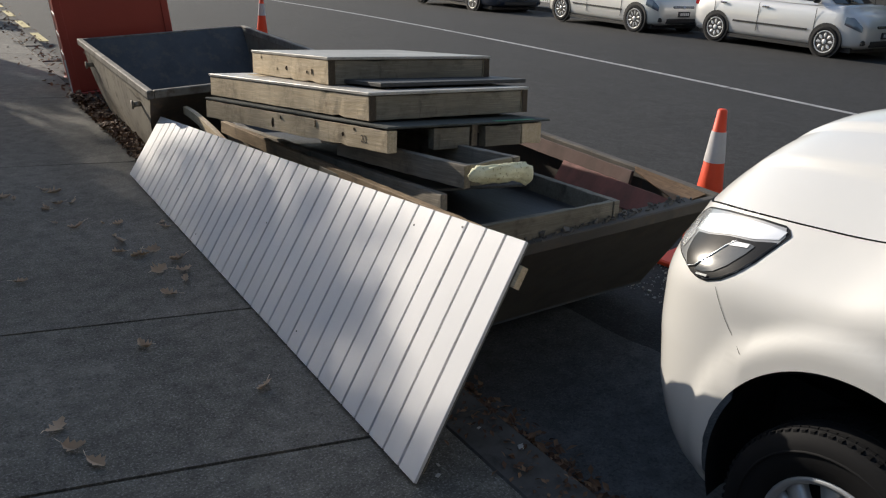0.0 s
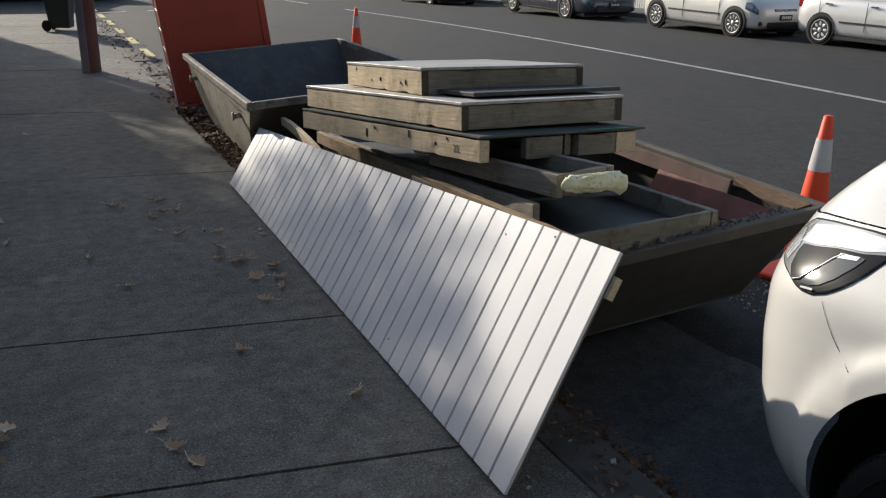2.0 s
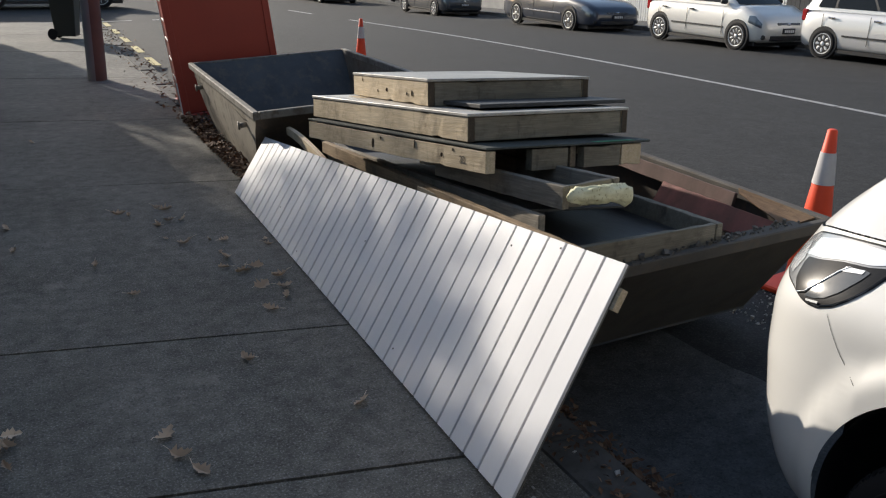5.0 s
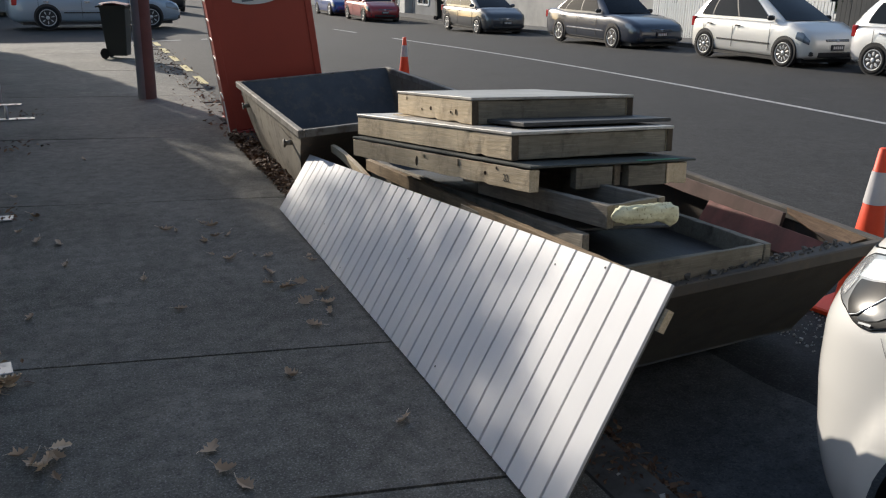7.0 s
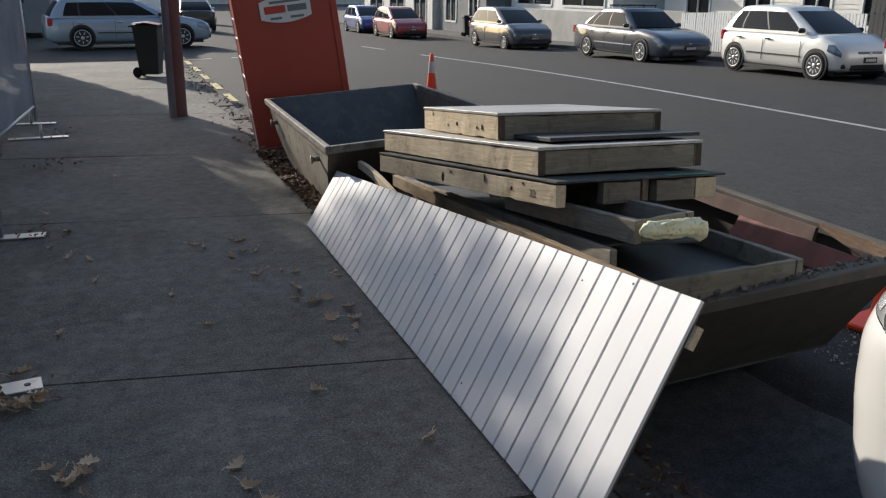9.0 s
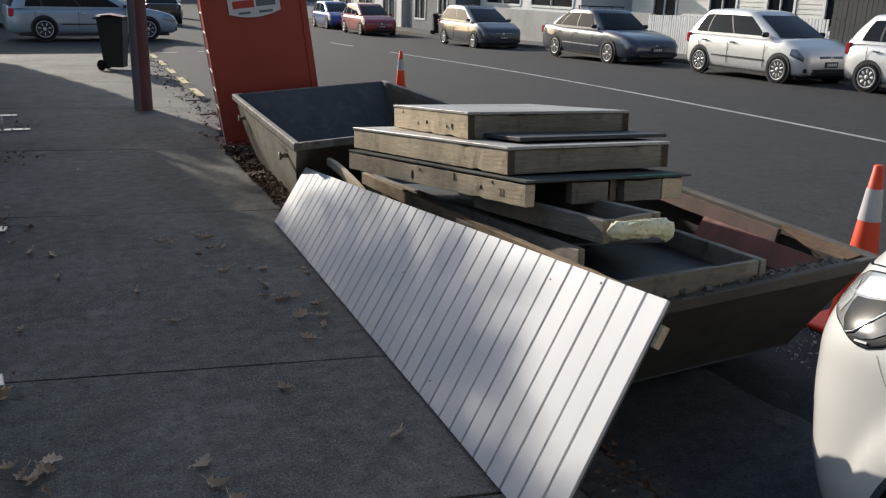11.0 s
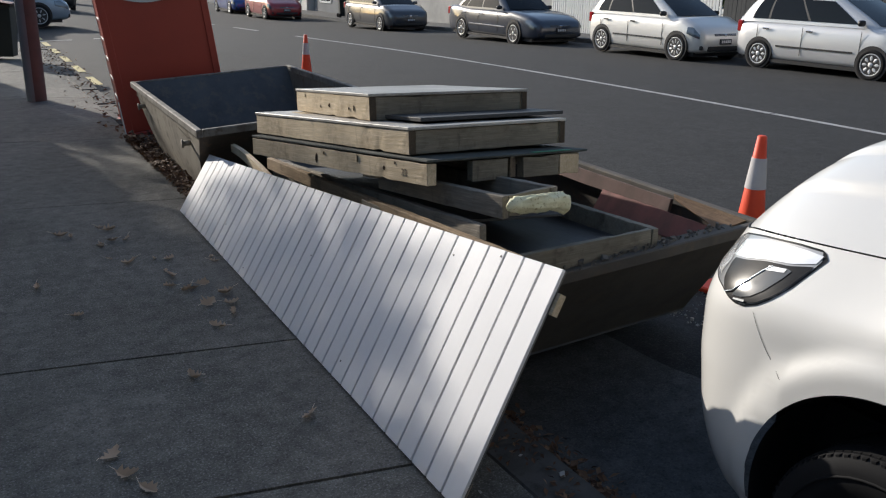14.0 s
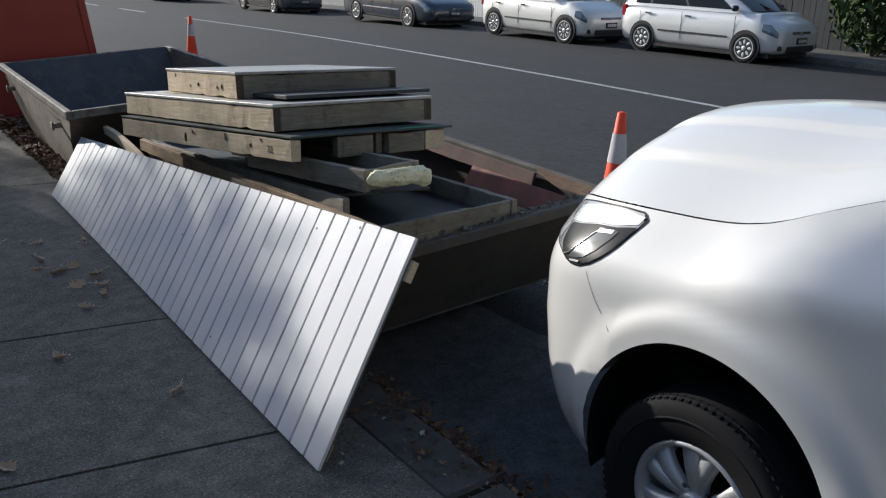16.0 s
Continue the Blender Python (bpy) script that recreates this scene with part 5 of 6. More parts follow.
def car(label, M, L, W, H, wb, R, paint, belt=0.60, hood=0.66, nose=0.52, tail=0.62, base=(-0.46, 0.22), roof=(-0.30, 0.06), spokes=6, rim_mat=None, trim=None, roof_bars=False, group="parked cars", boot=None, rim=0.66, spoke_w=0.05):
    """A car: local y forward, origin on the ground below its middle. Heights are fractions of H, base and roof of L."""
    c = thing("car", label, "car", M, group=group)
    w = W / 2
    zb = 0.19
    hz = H * belt
    boot_z = H * (boot if boot else belt)
    st = [(-0.50, zb + 0.16, H * tail * 0.80, 0.72), (-0.488, zb + 0.06, H * tail, 0.86), (-0.455, zb, boot_z * 0.98, 0.955), (-0.36, zb, boot_z, 1.0), (-0.2, zb - 0.01, hz * 1.0, 1.0), (0.0, zb - 0.01, hz, 1.0),
          (base[1] - 0.02, zb - 0.01, hz * 0.99, 1.0), (base[1] + 0.05, zb, H * hood * 0.98, 0.99), (0.40, zb, H * (hood * 0.45 + nose * 0.55), 0.975), (0.445, zb + 0.01, H * nose * 1.04, 0.935), (0.475, zb + 0.03, H * nose * 0.95, 0.87), (0.492, zb + 0.06, H * nose * 0.83, 0.79), (0.50, zb + 0.10, H * nose * 0.72, 0.70)]
    bm = bmesh.new()
    rings = []
    for fy, b, t, k in st:
        h = t - b
        ww = w * k
        half = [(0.0, b), (0.80 * ww, b), (0.95 * ww, b + 0.05), (0.985 * ww, b + 0.22 * h), (ww, b + 0.50 * h), (0.985 * ww, b + 0.72 * h), (0.955 * ww, b + 0.90 * h), (0.88 * ww, t), (0.5 * ww, t + 0.018), (0.0, t + 0.024)]
        ring = half + [(-x, z) for x, z in half[-2:0:-1]]
        rings.append([(x, fy * L, z) for x, z in ring])
    vs = [[bm.verts.new(p) for p in r] for r in rings]
    n = len(vs[0])
    for a, b in zip(vs, vs[1:]):
        for i in range(n):
            bm.faces.new((a[i], a[(i + 1) % n], b[(i + 1) % n], b[i]))
    bm.faces.new(vs[0][::-1])
    bm.faces.new(vs[-1])
    bmesh.ops.subdivide_edges(bm, edges=bm.edges[:], cuts=1, use_grid_fill=True, smooth=0.35)
    body = part("body", bm, paint, c, smooth=True)
    # cabin
    B0, B1, R0, R1 = base[0] * L, base[1] * L, roof[0] * L, roof[1] * L
    wB, wR, zB, zR = w * 0.90, w * 0.72, hz - 0.01, H * 0.965

    def gp(sd, fy, fz, off=0.0):
        y0, y1 = B0 + (R0 - B0) * fz ** 1.5, B1 + (R1 - B1) * fz ** 1.12
        x = wB + (wR - wB) * fz ** 1.35 + off
        x -= 0.07 * max(0.0, 1 - fy / 0.10) ** 2 + 0.09 * max(0.0, 1 - (1 - fy) / 0.12) ** 2
        return Vector((sd * x, y0 + (y1 - y0) * fy, zB + (zR - zB) * fz + 0.035 * fz * math.sin(math.pi * (0.12 + 0.76 * fy))))
    FY = [0.0, 0.03, 0.07, 0.15, 0.3, 0.45, 0.6, 0.75, 0.88, 0.94, 0.975, 1.0]
    bm = bmesh.new()
    rings = []
    for fz in (0.0, 0.2, 0.4, 0.6, 0.8, 0.92, 0.98):
        rings.append([gp(1, fy, fz) for fy in FY] + [gp(-1, fy, fz) for fy in FY[::-1]])
    top = rings[-1]
    cy = (R0 + R1) / 2
    for k, dz in ((0.93, 0.022), (0.75, 0.040), (0.45, 0.050), (0.1, 0.052)):
        rings.append([(p.x * k, cy + (p.y - cy) * (0.45 + 0.55 * k), p.z + dz) for p in top])
    loft_ring(bm, rings)
    cabin = part("cabin", bm, paint, c, smooth=True)
    for sd in (1, -1):
        for f0, f1 in ((0.10, 0.225), (0.245, 0.535), (0.555, 0.885)):
            bm = bmesh.new()
            grid_bm(bm, [[gp(sd, f0 + (f1 - f0) * i / 5, fz, 0.008) for i in range(6)] for fz in (0.12, 0.3, 0.5, 0.68, 0.82)])
            part("side_window", bm, M_GLASS, c, smooth=True)
        for f0, f1 in ((0.222, 0.248), (0.532, 0.558)):
            bm = bmesh.new()
            grid_bm(bm, [[gp(sd, f0, fz, 0.005), gp(sd, f1, fz, 0.005)] for fz in (0.12, 0.3, 0.5, 0.68, 0.82)])
            part("door_pillar", bm, M_BLACK, c)
        bm = bmesh.new()
        bmesh.ops.create_uvsphere(bm, u_segments=12, v_segments=8, radius=1)
        for v in bm.verts:
            v.co = Vector([math.copysign(abs(c) ** 0.7, c) * q for c, q in zip(v.co, (0.095, 0.05, 0.06))])
        part("door_mirror", bm, M_BLACK if trim else paint, c, smooth=True, m=Matrix.Translation((sd * (w * 0.99), B1 - 0.20 * (B1 - B0) * 0.55, zB + 0.10)))
        # shut lines and handles
        for yy in (B1 - 0.16 * L * 0.5, (B1 + B0) / 2 + 0.02, B0 + 0.17 * (B1 - B0)):
            slab("door_line", M_BLACK, c, sd * w * 1.0 - 0.004, sd * w * 1.0 + 0.003, yy - 0.005, yy + 0.005, zb + 0.14, hz - 0.06)
        for yy in ((B1 + B0) / 2 + 0.10, B0 + 0.17 * (B1 - B0) + 0.14):
            slab("door_handle", M_BLACK if trim == "black" else M_CHROME, c, sd * w - 0.012, sd * w + 0.020, yy, yy + 0.16, hz - 0.15, hz - 0.115, 0.006)
        if trim:
            slab("side_strip", M_BLACK if trim != "chrome" else M_CHROME, c, sd * w - 0.01, sd * w + 0.012, -wb / 2 + R + 0.12, wb / 2 - R - 0.12, zb + 0.275, zb + 0.31, 0.004)
        slab("sill", M_BLACK, c, sd * w * 0.96 - 0.02, sd * w * 0.96 + 0.02, -wb / 2 + R, wb / 2 - R, zb - 0.05, zb + 0.02)
        # lamps
        bm = bmesh.new()
        rows = []
        for j in range(6):
            row = []
            for i in range(9):
                p, hf = i / 8, 0.60 + 0.30 * j / 5
                fy = 0.398 + 0.080 * p
                hf = 0.60 + (0.30 - 0.10 * abs(2 * p - 0.9)) * j / 5 + 0.05 * (1 - p)
                b_, t_, k_ = (interp([(q[0], q[n_]) for q in st], fy) for n_ in (1, 2, 3))
                x = w * k_ * interp([(0.22, 0.985), (0.5, 1.0), (0.72, 0.985), (0.9, 0.955), (1.0, 0.88)], hf)
                row.append((sd * (x + 0.012), fy * L + 0.014, b_ + (t_ - b_) * hf))
            rows.append(row)
        grid_bm(bm, rows)
        part("headlamp", bm, M_CARLAMP, c, "clear headlamp", True)
        bm = bmesh.new()
        box_bm(bm, sd * w * 0.90 - 0.06, sd * w * 0.90 + 0.018, -L * 0.490, -L * 0.458, H * 0.46, H * 0.46 + 0.24)
        part("tail_lamp", bm, M_TAIL, c, "red tail lamp", bevel=0.02)
        for yy in (wb / 2, -wb / 2):
            # black disc on the flank standing in for the arch's shaded gap
            bm = bmesh.new()
            cyl_bm(bm, R + 0.038, R + 0.038, -0.1, 0.003, 28, Matrix.Translation((sd * w, yy, R + 0.02)) @ Matrix.Rotation(radians(90 * sd), 4, "Y"))
            part("wheel_arch", bm, M_BLACK, c)
            wheel(c, Matrix.Translation((sd * (w - 0.085), yy, R)) @ Matrix.Rotation(radians(90 * sd), 4, "Y"), R, 0.20, R * rim, spokes, False, rim_mat, spoke_w=spoke_w)
    # screens, grille, plate
    for f0, nm in ((1.0, "windscreen"), (0.0, "rear_window")):
        bm = bmesh.new()
        sgn = 1 if f0 else -1
        rows = []
        for fz in (0.10, 0.3, 0.5, 0.7, 0.88):
            a, b = gp(1, f0, fz, 0.015), gp(-1, f0, fz, 0.015)
            rows.append([a.lerp(b, q) + Vector((0, sgn * (0.008 + 0.05 * math.sin(math.pi * q)), 0.004)) for q in (0.02, 0.15, 0.35, 0.5, 0.65, 0.85, 0.98)])
        grid_bm(bm, rows)
        part(nm, bm, M_GLASS, c, smooth=True)
    slab("grille", M_BLACK, c, -w * 0.40, w * 0.40, L * 0.47, L * 0.4985, H * nose * 0.72, H * nose * 0.83, 0.012)
    slab("grille_bar", M_CHROME, c, -w * 0.38, w * 0.38, L * 0.49, L * 0.500, H * nose * 0.79, H * nose * 0.805, 0.003)
    slab("badge", M_CHROME, c, -0.05, 0.05, L * 0.49, L * 0.5015, H * nose * 0.745, H * nose * 0.825, 0.012)
    slab("lower_intake", M_BLACK, c, -w * 0.62, w * 0.62, L * 0.455, L * 0.503, zb + 0.07, zb + 0.19, 0.02)
    for sd in (1, -1):
        slab("fog_lamp_recess", M_BLACK, c, sd * w * 0.74 - 0.08, sd * w * 0.74 + 0.08, L * 0.44, L * 0.494, zb + 0.10, zb + 0.20, 0.02)
    bm = bmesh.new()
    box_bm(bm, -0.18, 0.18, L * 0.497, L * 0.508, zb + 0.22, zb + 0.34)
    plate = part("number_plate", bm, M_PLATE, c, "black number plate")
    for i in range(5):
        slab("plate_bar", M_PLATEBAR, plate, -0.14 + i * 0.06, -0.10 + i * 0.06, L * 0.508, L * 0.5095, zb + 0.25, zb + 0.31)
    slab("underbody", M_BLACK, c, -w * 0.85, w * 0.85, -L * 0.44, L * 0.44, 0.13, zb + 0.05)
    if roof_bars:
        for fy in (0.25, 0.72):
            bm = bmesh.new()
            yy = R0 + (R1 - R0) * fy
            tube(bm, (-wR * 0.95, yy, H + 0.07), (wR * 0.95, yy, H + 0.07), 0.018)
            for sd in (-1, 1):
                tube(bm, (sd * wR * 0.9, yy, H - 0.03), (sd * wR * 0.9, yy, H + 0.07), 0.016)
            part("roof_bar", bm, M_BLACK, c)
    return c


M_COVER = plain("silver_plastic_cover", (0.62, 0.63, 0.64), 0.4, 0.1)
P_SILVER = car_paint("silver_paint", (0.62, 0.62, 0.62), 0.3, 0.38)
P_PALE = car_paint("pale_silver_paint", (0.68, 0.67, 0.64), 0.25, 0.38)
P_NAVY = car_paint("dark_blue_paint", (0.022, 0.031, 0.052), 0.0, 0.3)
P_GRAPH = car_paint("graphite_paint", (0.040, 0.044, 0.052), 0.0, 0.3)
P_RED = car_paint("red_paint", (0.30, 0.02, 0.025), 0.1, 0.35)
P_BLUE = car_paint("blue_paint", (0.015, 0.06, 0.25), 0.2, 0.35)
P_WAGON = car_paint("silver_blue_paint", (0.27, 0.33, 0.40), 0.3, 0.38)
P_DARK = car_paint("black_paint", (0.02, 0.02, 0.022), 0.1, 0.3)
P_WHITE = car_paint("white_paint", (0.72, 0.72, 0.72), 0.0, 0.35)


def parked(x, y, yaw):
    return pose(x, y, road_z(x, y), 0, 0, yaw)


HATCH = dict(belt=0.61, hood=0.64, nose=0.50, tail=0.66, base=(-0.48, 0.29), roof=(-0.36, 0.035))
SEDAN = dict(belt=0.62, hood=0.64, nose=0.49, tail=0.64, base=(-0.40, 0.20), roof=(-0.20, 0.05), boot=0.66)
car("silver small hatchback with plastic wheel covers parked", parked(16.05, 11.32, 182.5), 4.00, 1.72, 1.56, 2.56, 0.295, P_SILVER, **{**HATCH, "base": (-0.48, 0.33), "roof": (-0.38, 0.06)}, spokes=8, trim="strip", rim=0.70, rim_mat=M_COVER, spoke_w=0.075)
car("pale silver hatchback with black alloy wheels parked", parked(15.55, 15.85, 180), 3.98, 1.75, 1.56, 2.62, 0.315, P_PALE, **HATCH, spokes=10, trim="black", rim=0.70)
car("dark blue sedan with roof bars parked", parked(15.35, 22.25, 180), 5.05, 1.86, 1.50, 2.92, 0.33, P_NAVY, **SEDAN, spokes=5, trim="chrome", roof_bars=True, rim=0.70)
car("graphite grey sedan parked before a white wall", parked(15.25, 31.0, 180), 4.45, 1.78, 1.56, 2.75, 0.31, P_GRAPH, **HATCH, spokes=7, rim=0.68)
car("red hatchback parked at the far kerb", parked(14.6, 42.6, 180), 4.2, 1.80, 1.52, 2.65, 0.32, P_RED, **HATCH, spokes=5)
car("bright blue hatchback parked at the far kerb", parked(14.7, 49.0, 180), 4.2, 1.78, 1.50, 2.6, 0.32, P_BLUE, **HATCH, spokes=5)
car("silver blue station wagon waiting across the side street", pose(0.95, 29.55, -0.17, 0, 0, -82), 4.95, 1.86, 1.50, 3.0, 0.34, P_WAGON, belt=0.62, hood=0.65, nose=0.52, tail=0.66, base=(-0.47, 0.25), roof=(-0.40, 0.03), spokes=7, trim="strip", rim=0.70)
car("black car parked beyond the side street", parked(4.6, 46.0, 0), 4.5, 1.8, 1.48, 2.7, 0.32, P_DARK, **SEDAN, spokes=5)
car("white sedan far down the street", parked(6.6, 62.0, 180), 4.6, 1.8, 1.48, 2.7, 0.32, P_WHITE, **SEDAN, spokes=5)
car("white van-like car parked far down the street", parked(3.6, 68.0, 0), 4.6, 1.8, 1.9, 2.7, 0.32, P_WHITE, **HATCH, spokes=5)

# ---- the far side of the street ----
M_FARPAVE = asphalt("far_pavement", (0.10, 0.10, 0.098), (0.16, 0.158, 0.15), 0.2, 60)
M_FENCESHADE = painted("dark_stained_boards", (0.045, 0.048, 0.05), 0.75, 0.4, 2.0)
bm = bmesh.new()
ys = [-30, -10, 0, 8, 12, 16, 20, 24, 28, 32, 36, 40, 48, 60, 80, 120]
grid_bm(bm, [[(16.75, y, road_z(16.75, y) - 0.05), (16.75, y, road_z(16.75, y) + 0.12), (16.9, y, road_z(16.75, y) + 0.125), (19.0, y, road_z(16.75, y) + 0.14), (60.0, y, road_z(16.75, y) + 0.25)] for y in ys])
single("pavement", bm, M_FARPAVE, "grey worn pavement across the street", "pavement", kind="structure")


def house(label, x0, x1, y0, y1, z, h, wall_mat, windows, boards=True):
    """A house whose front stands on x = x0, facing the street; windows: (y0, y1, z0, z1)."""
    hs = thing("house", label, "house", pose(x0, y0, z))
    L, D = y1 - y0, x1 - x0
    bm = bmesh.new()
    ylist = sorted({0.0, L, *[w[0] for w in windows], *[w[1] for w in windows]})
    zlist = sorted({-0.4, h, *[w[2] for w in windows], *[w[3] for w in windows]})
    for ya, yb in zip(ylist, ylist[1:]):
        for za, zb_ in zip(zlist, zlist[1:]):
            yc, zc = (ya + yb) / 2, (za + zb_) / 2
            if any(w[0] < yc < w[1] and w[2] < zc < w[3] for w in windows):
                continue
            box_bm(bm, 0, 0.16, ya, yb, za, zb_)
    box_bm(bm, D - 0.16, D, 0, L, -0.4, h)
    box_bm(bm, 0.16, D - 0.16, 0, 0.16, -0.4, h)
    box_bm(bm, 0.16, D - 0.16, L - 0.16, L, -0.4, h)
    wl = part("wall", bm, wall_mat, hs)
    if boards:
        bm = bmesh.new()
        k = 0
        while k * 0.15 < h:
            z0_ = k * 0.15
            segs = [(0.0, L)]
            for w in windows:
                if w[2] - 0.05 < z0_ < w[3] + 0.02:
                    segs = [s for a, b in segs for s in ((a, min(b, w[0] - 0.08)), (max(a, w[1] + 0.08), b)) if s[1] - s[0] > 0.02]
            for a, b in segs:
                vs = [bm.verts.new(p) for p in ((-0.002, a, z0_ + 0.15), (-0.002, b, z0_ + 0.15), (-0.022, b, z0_), (-0.022, a, z0_), (-0.002, a, z0_), (-0.002, b, z0_))]
                bm.faces.new(vs[0:4])
                bm.faces.new((vs[3], vs[2], vs[5], vs[4]))
            k += 1
        tagged(part("weatherboard_cladding", bm, wall_mat, wl), kind="stuff")
    for wy0, wy1, wz0, wz1 in windows:
        bm = bmesh.new()
        for a, b, c_, d in ((wy0 - 0.06, wy0 + 0.04, wz0, wz1), (wy1 - 0.04, wy1 + 0.06, wz0, wz1), (wy0, wy1, wz0 - 0.06, wz0 + 0.04), (wy0, wy1, wz1 - 0.04, wz1 + 0.06), ((wy0 + wy1) / 2 - 0.02, (wy0 + wy1) / 2 + 0.02, wz0, wz1)):
            box_bm(bm, -0.04, 0.05, a, b, c_, d)
        win = part("window", bm, M_PICKET, hs, "white painted timber window")
        slab("pane", M_GLASS, win, 0.03, 0.045, wy0, wy1, wz0, wz1)
    bm = bmesh.new()
    e = 0.4
    pts = [(-e, -e, h), (D + e, -e, h), (D + e, L + e, h), (-e, L + e, h), (D / 2, D / 2, h + D * 0.32), (D / 2, max(L - D / 2, D / 2 + 0.1), h + D * 0.32)]
    vs = [bm.verts.new(p) for p in pts]
    for f in ((0, 1, 4), (1, 2, 5, 4), (2, 3, 5), (3, 0, 4, 5), (3, 2, 1, 0)):
        bm.faces.new([vs[i] for i in f])
    part("roof", bm, M_ROOF, hs)
    return hs


house("pale weatherboard villa with white window frames", 21.5, 30, 17.5, 29.5, -0.15, 3.6, M_WEATHER, ((1.0, 2.2, 0.8, 2.4), (3.4, 4.6, 0.8, 2.4), (6.0, 7.4, 0.7, 2.4), (9.2, 10.6, 0.8, 2.4)))
house("low pale rendered building with dark windows", 20.0, 32, 31.0, 40.5, -0.5, 3.8, M_PICKET, ((0.6, 4.2, 1.5, 2.8), (5.2, 8.8, 1.5, 2.8)), boards=False)
house("grey rendered shop building", 18.8, 32, 41.0, 47.5, -0.65, 5.0, M_DARKWALL, ((1.0, 2.2, 0.7, 2.0), (4.0, 5.6, 0.6, 2.3)), boards=False)
house("white shop building far down the street", 18.5, 32, 48.0, 62, -0.7, 6.0, M_WEATHER, ((1.0, 3.2, 0.5, 2.5), (5.0, 8.0, 0.5, 2.5), (9.5, 12.5, 0.5, 2.5)), boards=False)
house("tall pale house behind a dark hedge", 23.0, 32, -4, 12, -0.1, 5.0, M_WEATHER, ((2, 3.5, 0.8, 2.3), (8, 10, 0.8, 2.3)))

# pale low wall and picket fence on the street's far side
gw = thing("garden_wall", "low pale rendered garden wall", "garden wall", kind="structure")
for a, b in ((24.6, 29.5), (29.55, 38.6)):
    zz = road_z(18, (a + b) / 2)
    slab("wall_length", M_CONCRETE, gw, 18.75, 18.95, a, b, zz - 0.3, zz + 1.45, 0.01)
pf = thing("picket_fence", "white painted picket fence before a villa", "picket fence")
yy = 16.9
i = 0
pm = None
while yy < 24.5:
    zz = road_z(18.0, yy) + 0.14
    bm = bmesh.new()
    if pm is None:
        vs = box_bm(bm, 0, 0.022, -0.0375, 0.0375, 0, 1.25)
        for v in vs:
            if v.co.z > 1 and abs(v.co.y) > 0.03:
                v.co.z -= 0.03
        ob = part("picket", bm, M_PICKET, pf, m=pose(18.6, yy, zz))
        pm = ob.data
    else:
        bm.free()
        ob = new("picket", pm)
        ob.parent = pf
        ob.matrix_basis = pose(18.6, yy, zz, rng.uniform(-0.6, 0.6), 0, 0)
    yy += 0.115
    i += 1
for z in (0.3, 0.95):
    bm = bmesh.new()
    za, zb2 = road_z(18, 16.8) + 0.14 + z, road_z(18, 24.5) + 0.14 + z
    tube(bm, (18.65, 16.85, za), (18.65, 24.5, zb2), 0.035, 6)
    part("rail", bm, M_PICKET, pf)
lb = thing("letter_box", "small dark letter box on a picket fence", "letter box", pose(18.52, 18.3, road_z(18, 18.3) + 0.95))
slab("box", M_BLACK, lb, -0.12, 0.06, -0.1, 0.1, 0, 0.26, 0.01)
slab("stake", M_PICKET, lb, -0.05, 0.0, -0.03, 0.03, -1.1, 0.0, 0.002)
slab("lid", M_DARKWALL, lb, -0.14, 0.07, -0.12, 0.12, 0.26, 0.28, 0.004)

# vertical board fence, its dark grey deepened for the shadow on it
bf = thing("board_fence", "dark grey vertical board fence", "fence")
bmesh_data = None
yy = 9.6
while yy < 16.8:
    zz = road_z(18.0, yy) + 0.14
    if bmesh_data is None:
        bm = bmesh.new()
        box_bm(bm, 0, 0.02, -0.07, 0.07, 0, 1.85)
        ob = part("fence_board", bm, M_FENCESHADE, bf, m=pose(18.6, yy, zz))
        bmesh_data = ob.data
    else:
        ob = new("fence_board", bmesh_data)
        ob.parent = bf
        ob.matrix_basis = pose(18.6 + rng.uniform(-0.004, 0.004), yy, zz)
    yy += 0.148
slab("rail", M_FENCESHADE, bf, 18.63, 18.70, 9.5, 16.8, 0.35, 0.43)
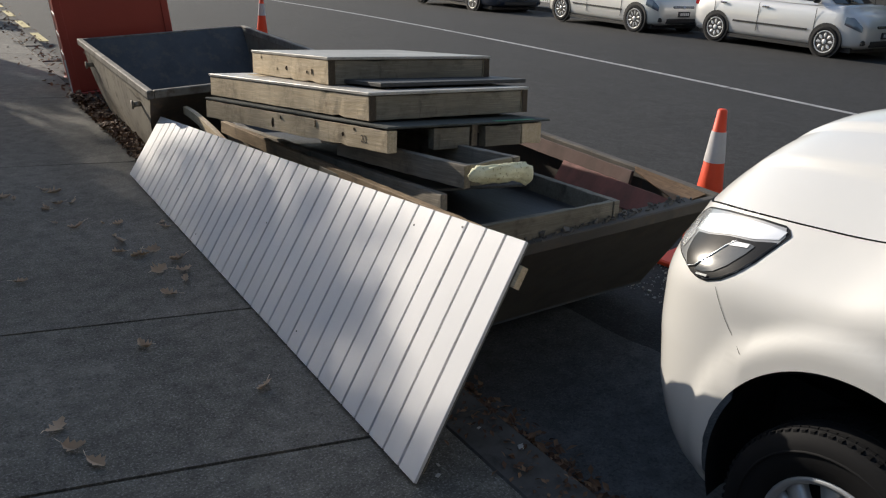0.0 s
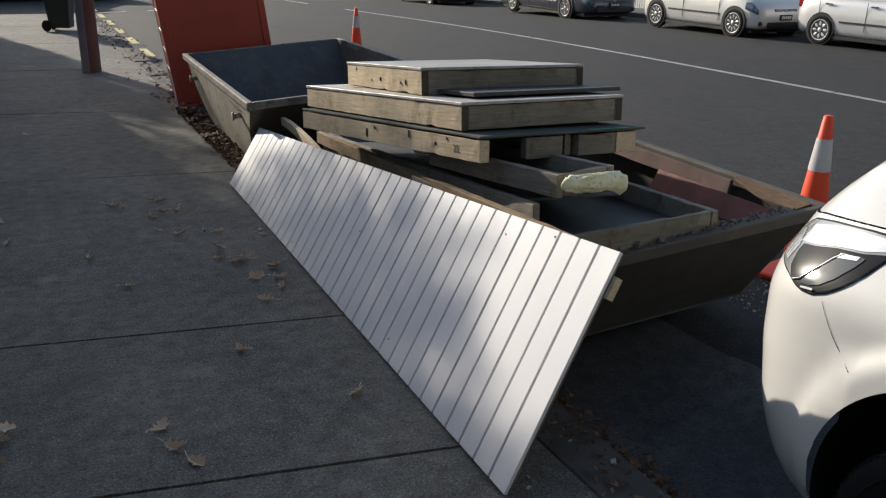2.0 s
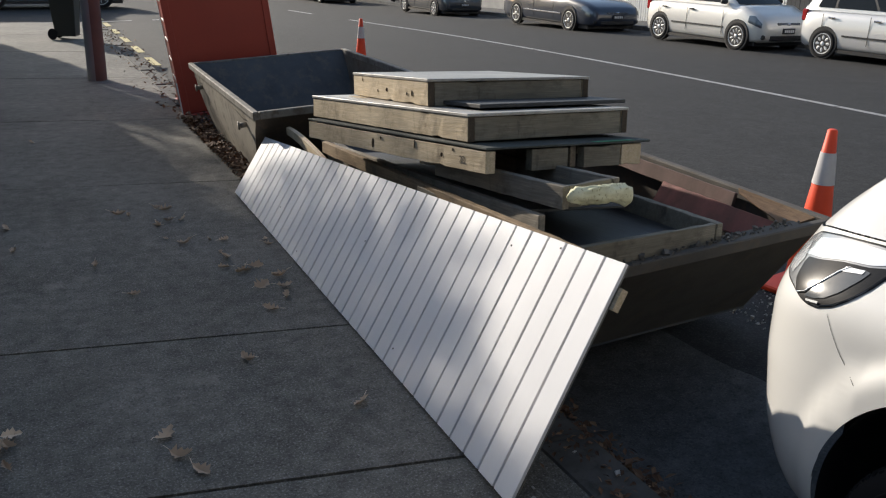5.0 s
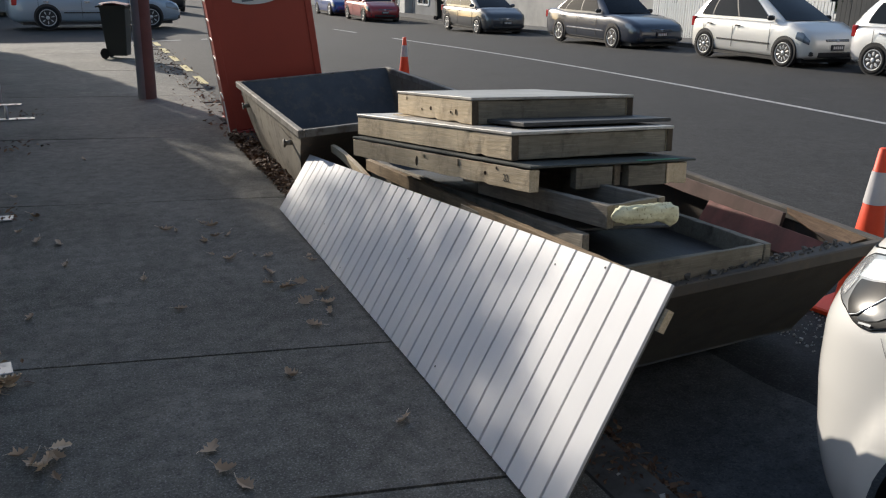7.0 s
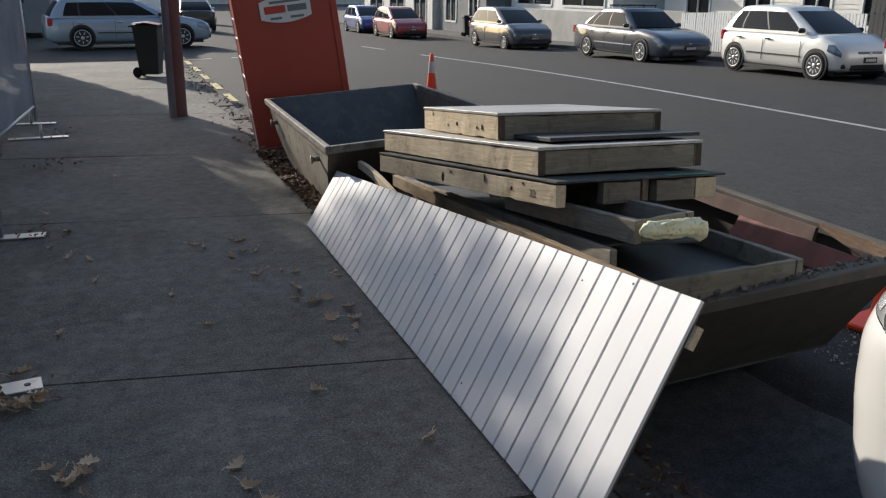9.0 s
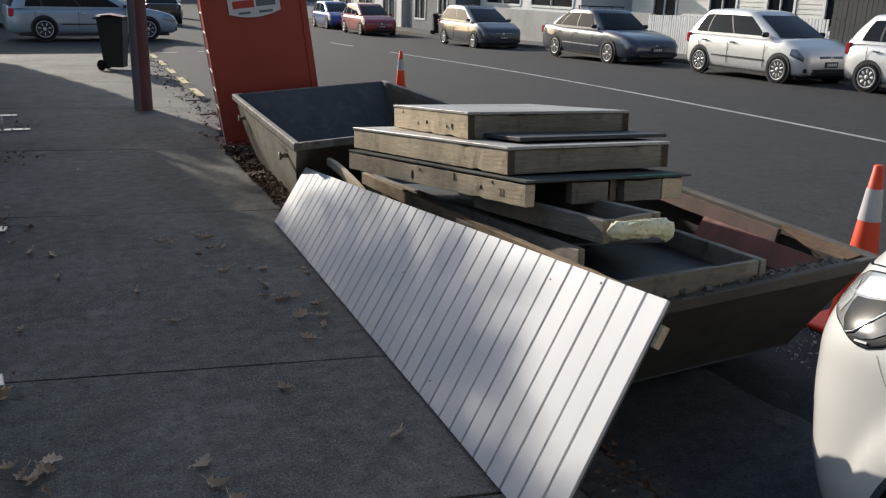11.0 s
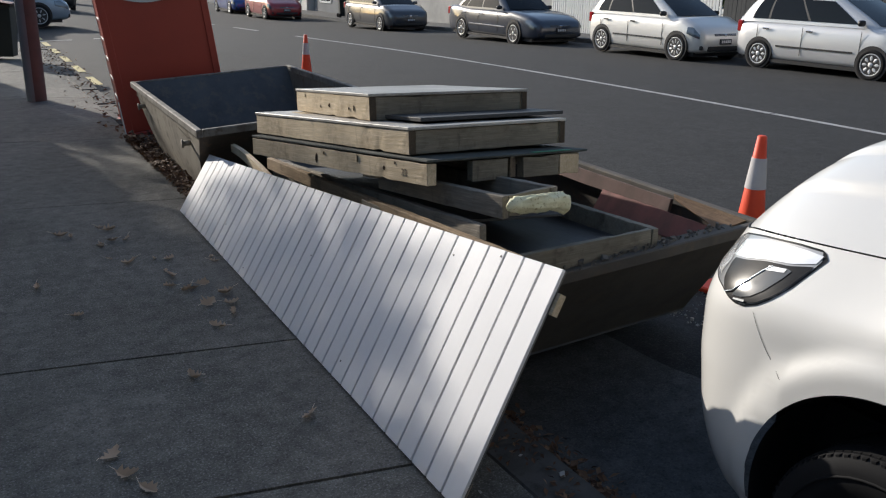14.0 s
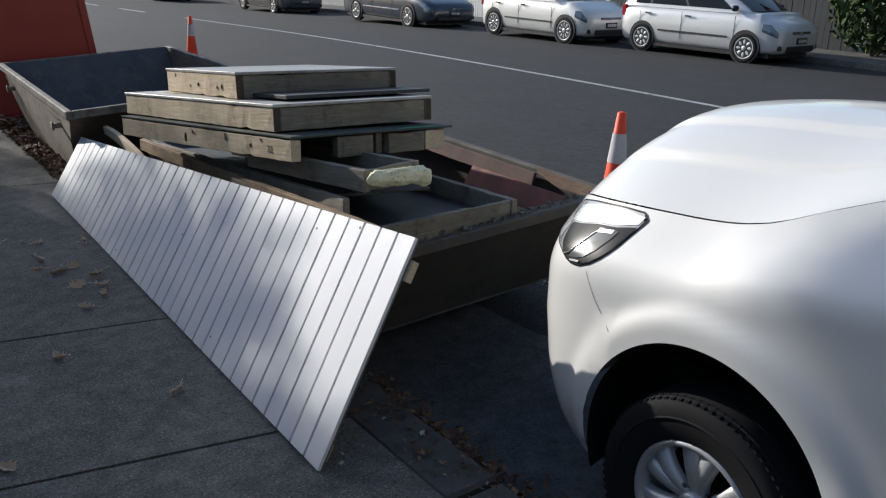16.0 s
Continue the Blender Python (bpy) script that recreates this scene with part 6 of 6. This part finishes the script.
slab("rail", M_FENCESHADE, bf, 18.63, 18.70, 9.5, 16.8, 1.35, 1.43)
for k, (y, h) in enumerate(((8.9, 2.2), (7.3, 2.4), (5.6, 2.3), (3.9, 2.4), (2.0, 2.4), (0.0, 2.4), (16.3, 2.6))):
    shrub(18.3 if k < 6 else 19.6, y, 1.0, h, 40 + k, 2600, 1.15, "leafy dark green shrub across the street", 0.17, 0.05, "shrubs across the street")

# wheelie bins by the far wall
for k, (x, y) in enumerate(((17.3, 39.9), (17.45, 39.2), (17.6, 38.5))):
    copy_thing(wb, pose(x, y, road_z(17, y) + 0.13, 0, 0, 80 + 9 * k))

# beyond the side street on the footpath's side
house("dark corner shop beyond the side street", -14.0, -1.6, 37.0, 52.0, -0.1, 4.5, M_DARKWALL, ((1.0, 3.0, 0.8, 2.4),), boards=False)
bm = bmesh.new()
grid_bm(bm, [[(-20, 36.0, -0.02), (1.4, 36.0, -0.02), (1.6, 36.4, -0.02)], [(-20, 90.0, -0.02), (1.4, 90.0, -0.02), (1.6, 90.0, -0.02)]])
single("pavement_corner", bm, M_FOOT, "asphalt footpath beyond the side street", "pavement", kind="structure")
bm = bmesh.new()
grid_bm(bm, [[(-1.6, 22.9, road_z(-1.6, 23) + 0.008), (-1.6, 23.05, road_z(-1.6, 23) + 0.008)], [(1.2, 23.6, road_z(1.2, 23.6) + 0.008), (1.2, 23.75, road_z(1.2, 23.7) + 0.008)], [(3.6, 24.3, road_z(3.6, 24.3) + 0.008), (3.6, 24.45, road_z(3.6, 24.4) + 0.008)]])
single("limit_line", bm, M_LINEW, "white painted limit line across the side street", "road line", kind="structure")
# unseen house added behind the fence, out of the shrubs' line
house("plain unseen house added behind the site fence", -14.0, -4.2, -8.0, 9.0, 0.0, 3.2, M_WEATHER, ((2, 4, 0.9, 2.3),), boards=False)
# far ends of the street
for lbl, x0, x1, y0, y1, h in (("distant pale terrace closing the street", -40, 60, 150, 170, 9), ("houses behind the camera closing the street", -40, 60, -60, -45, 6)):
    house(lbl, x0, x1, y0, y1, -1.0, h, M_CONCRETE, (), boards=False)
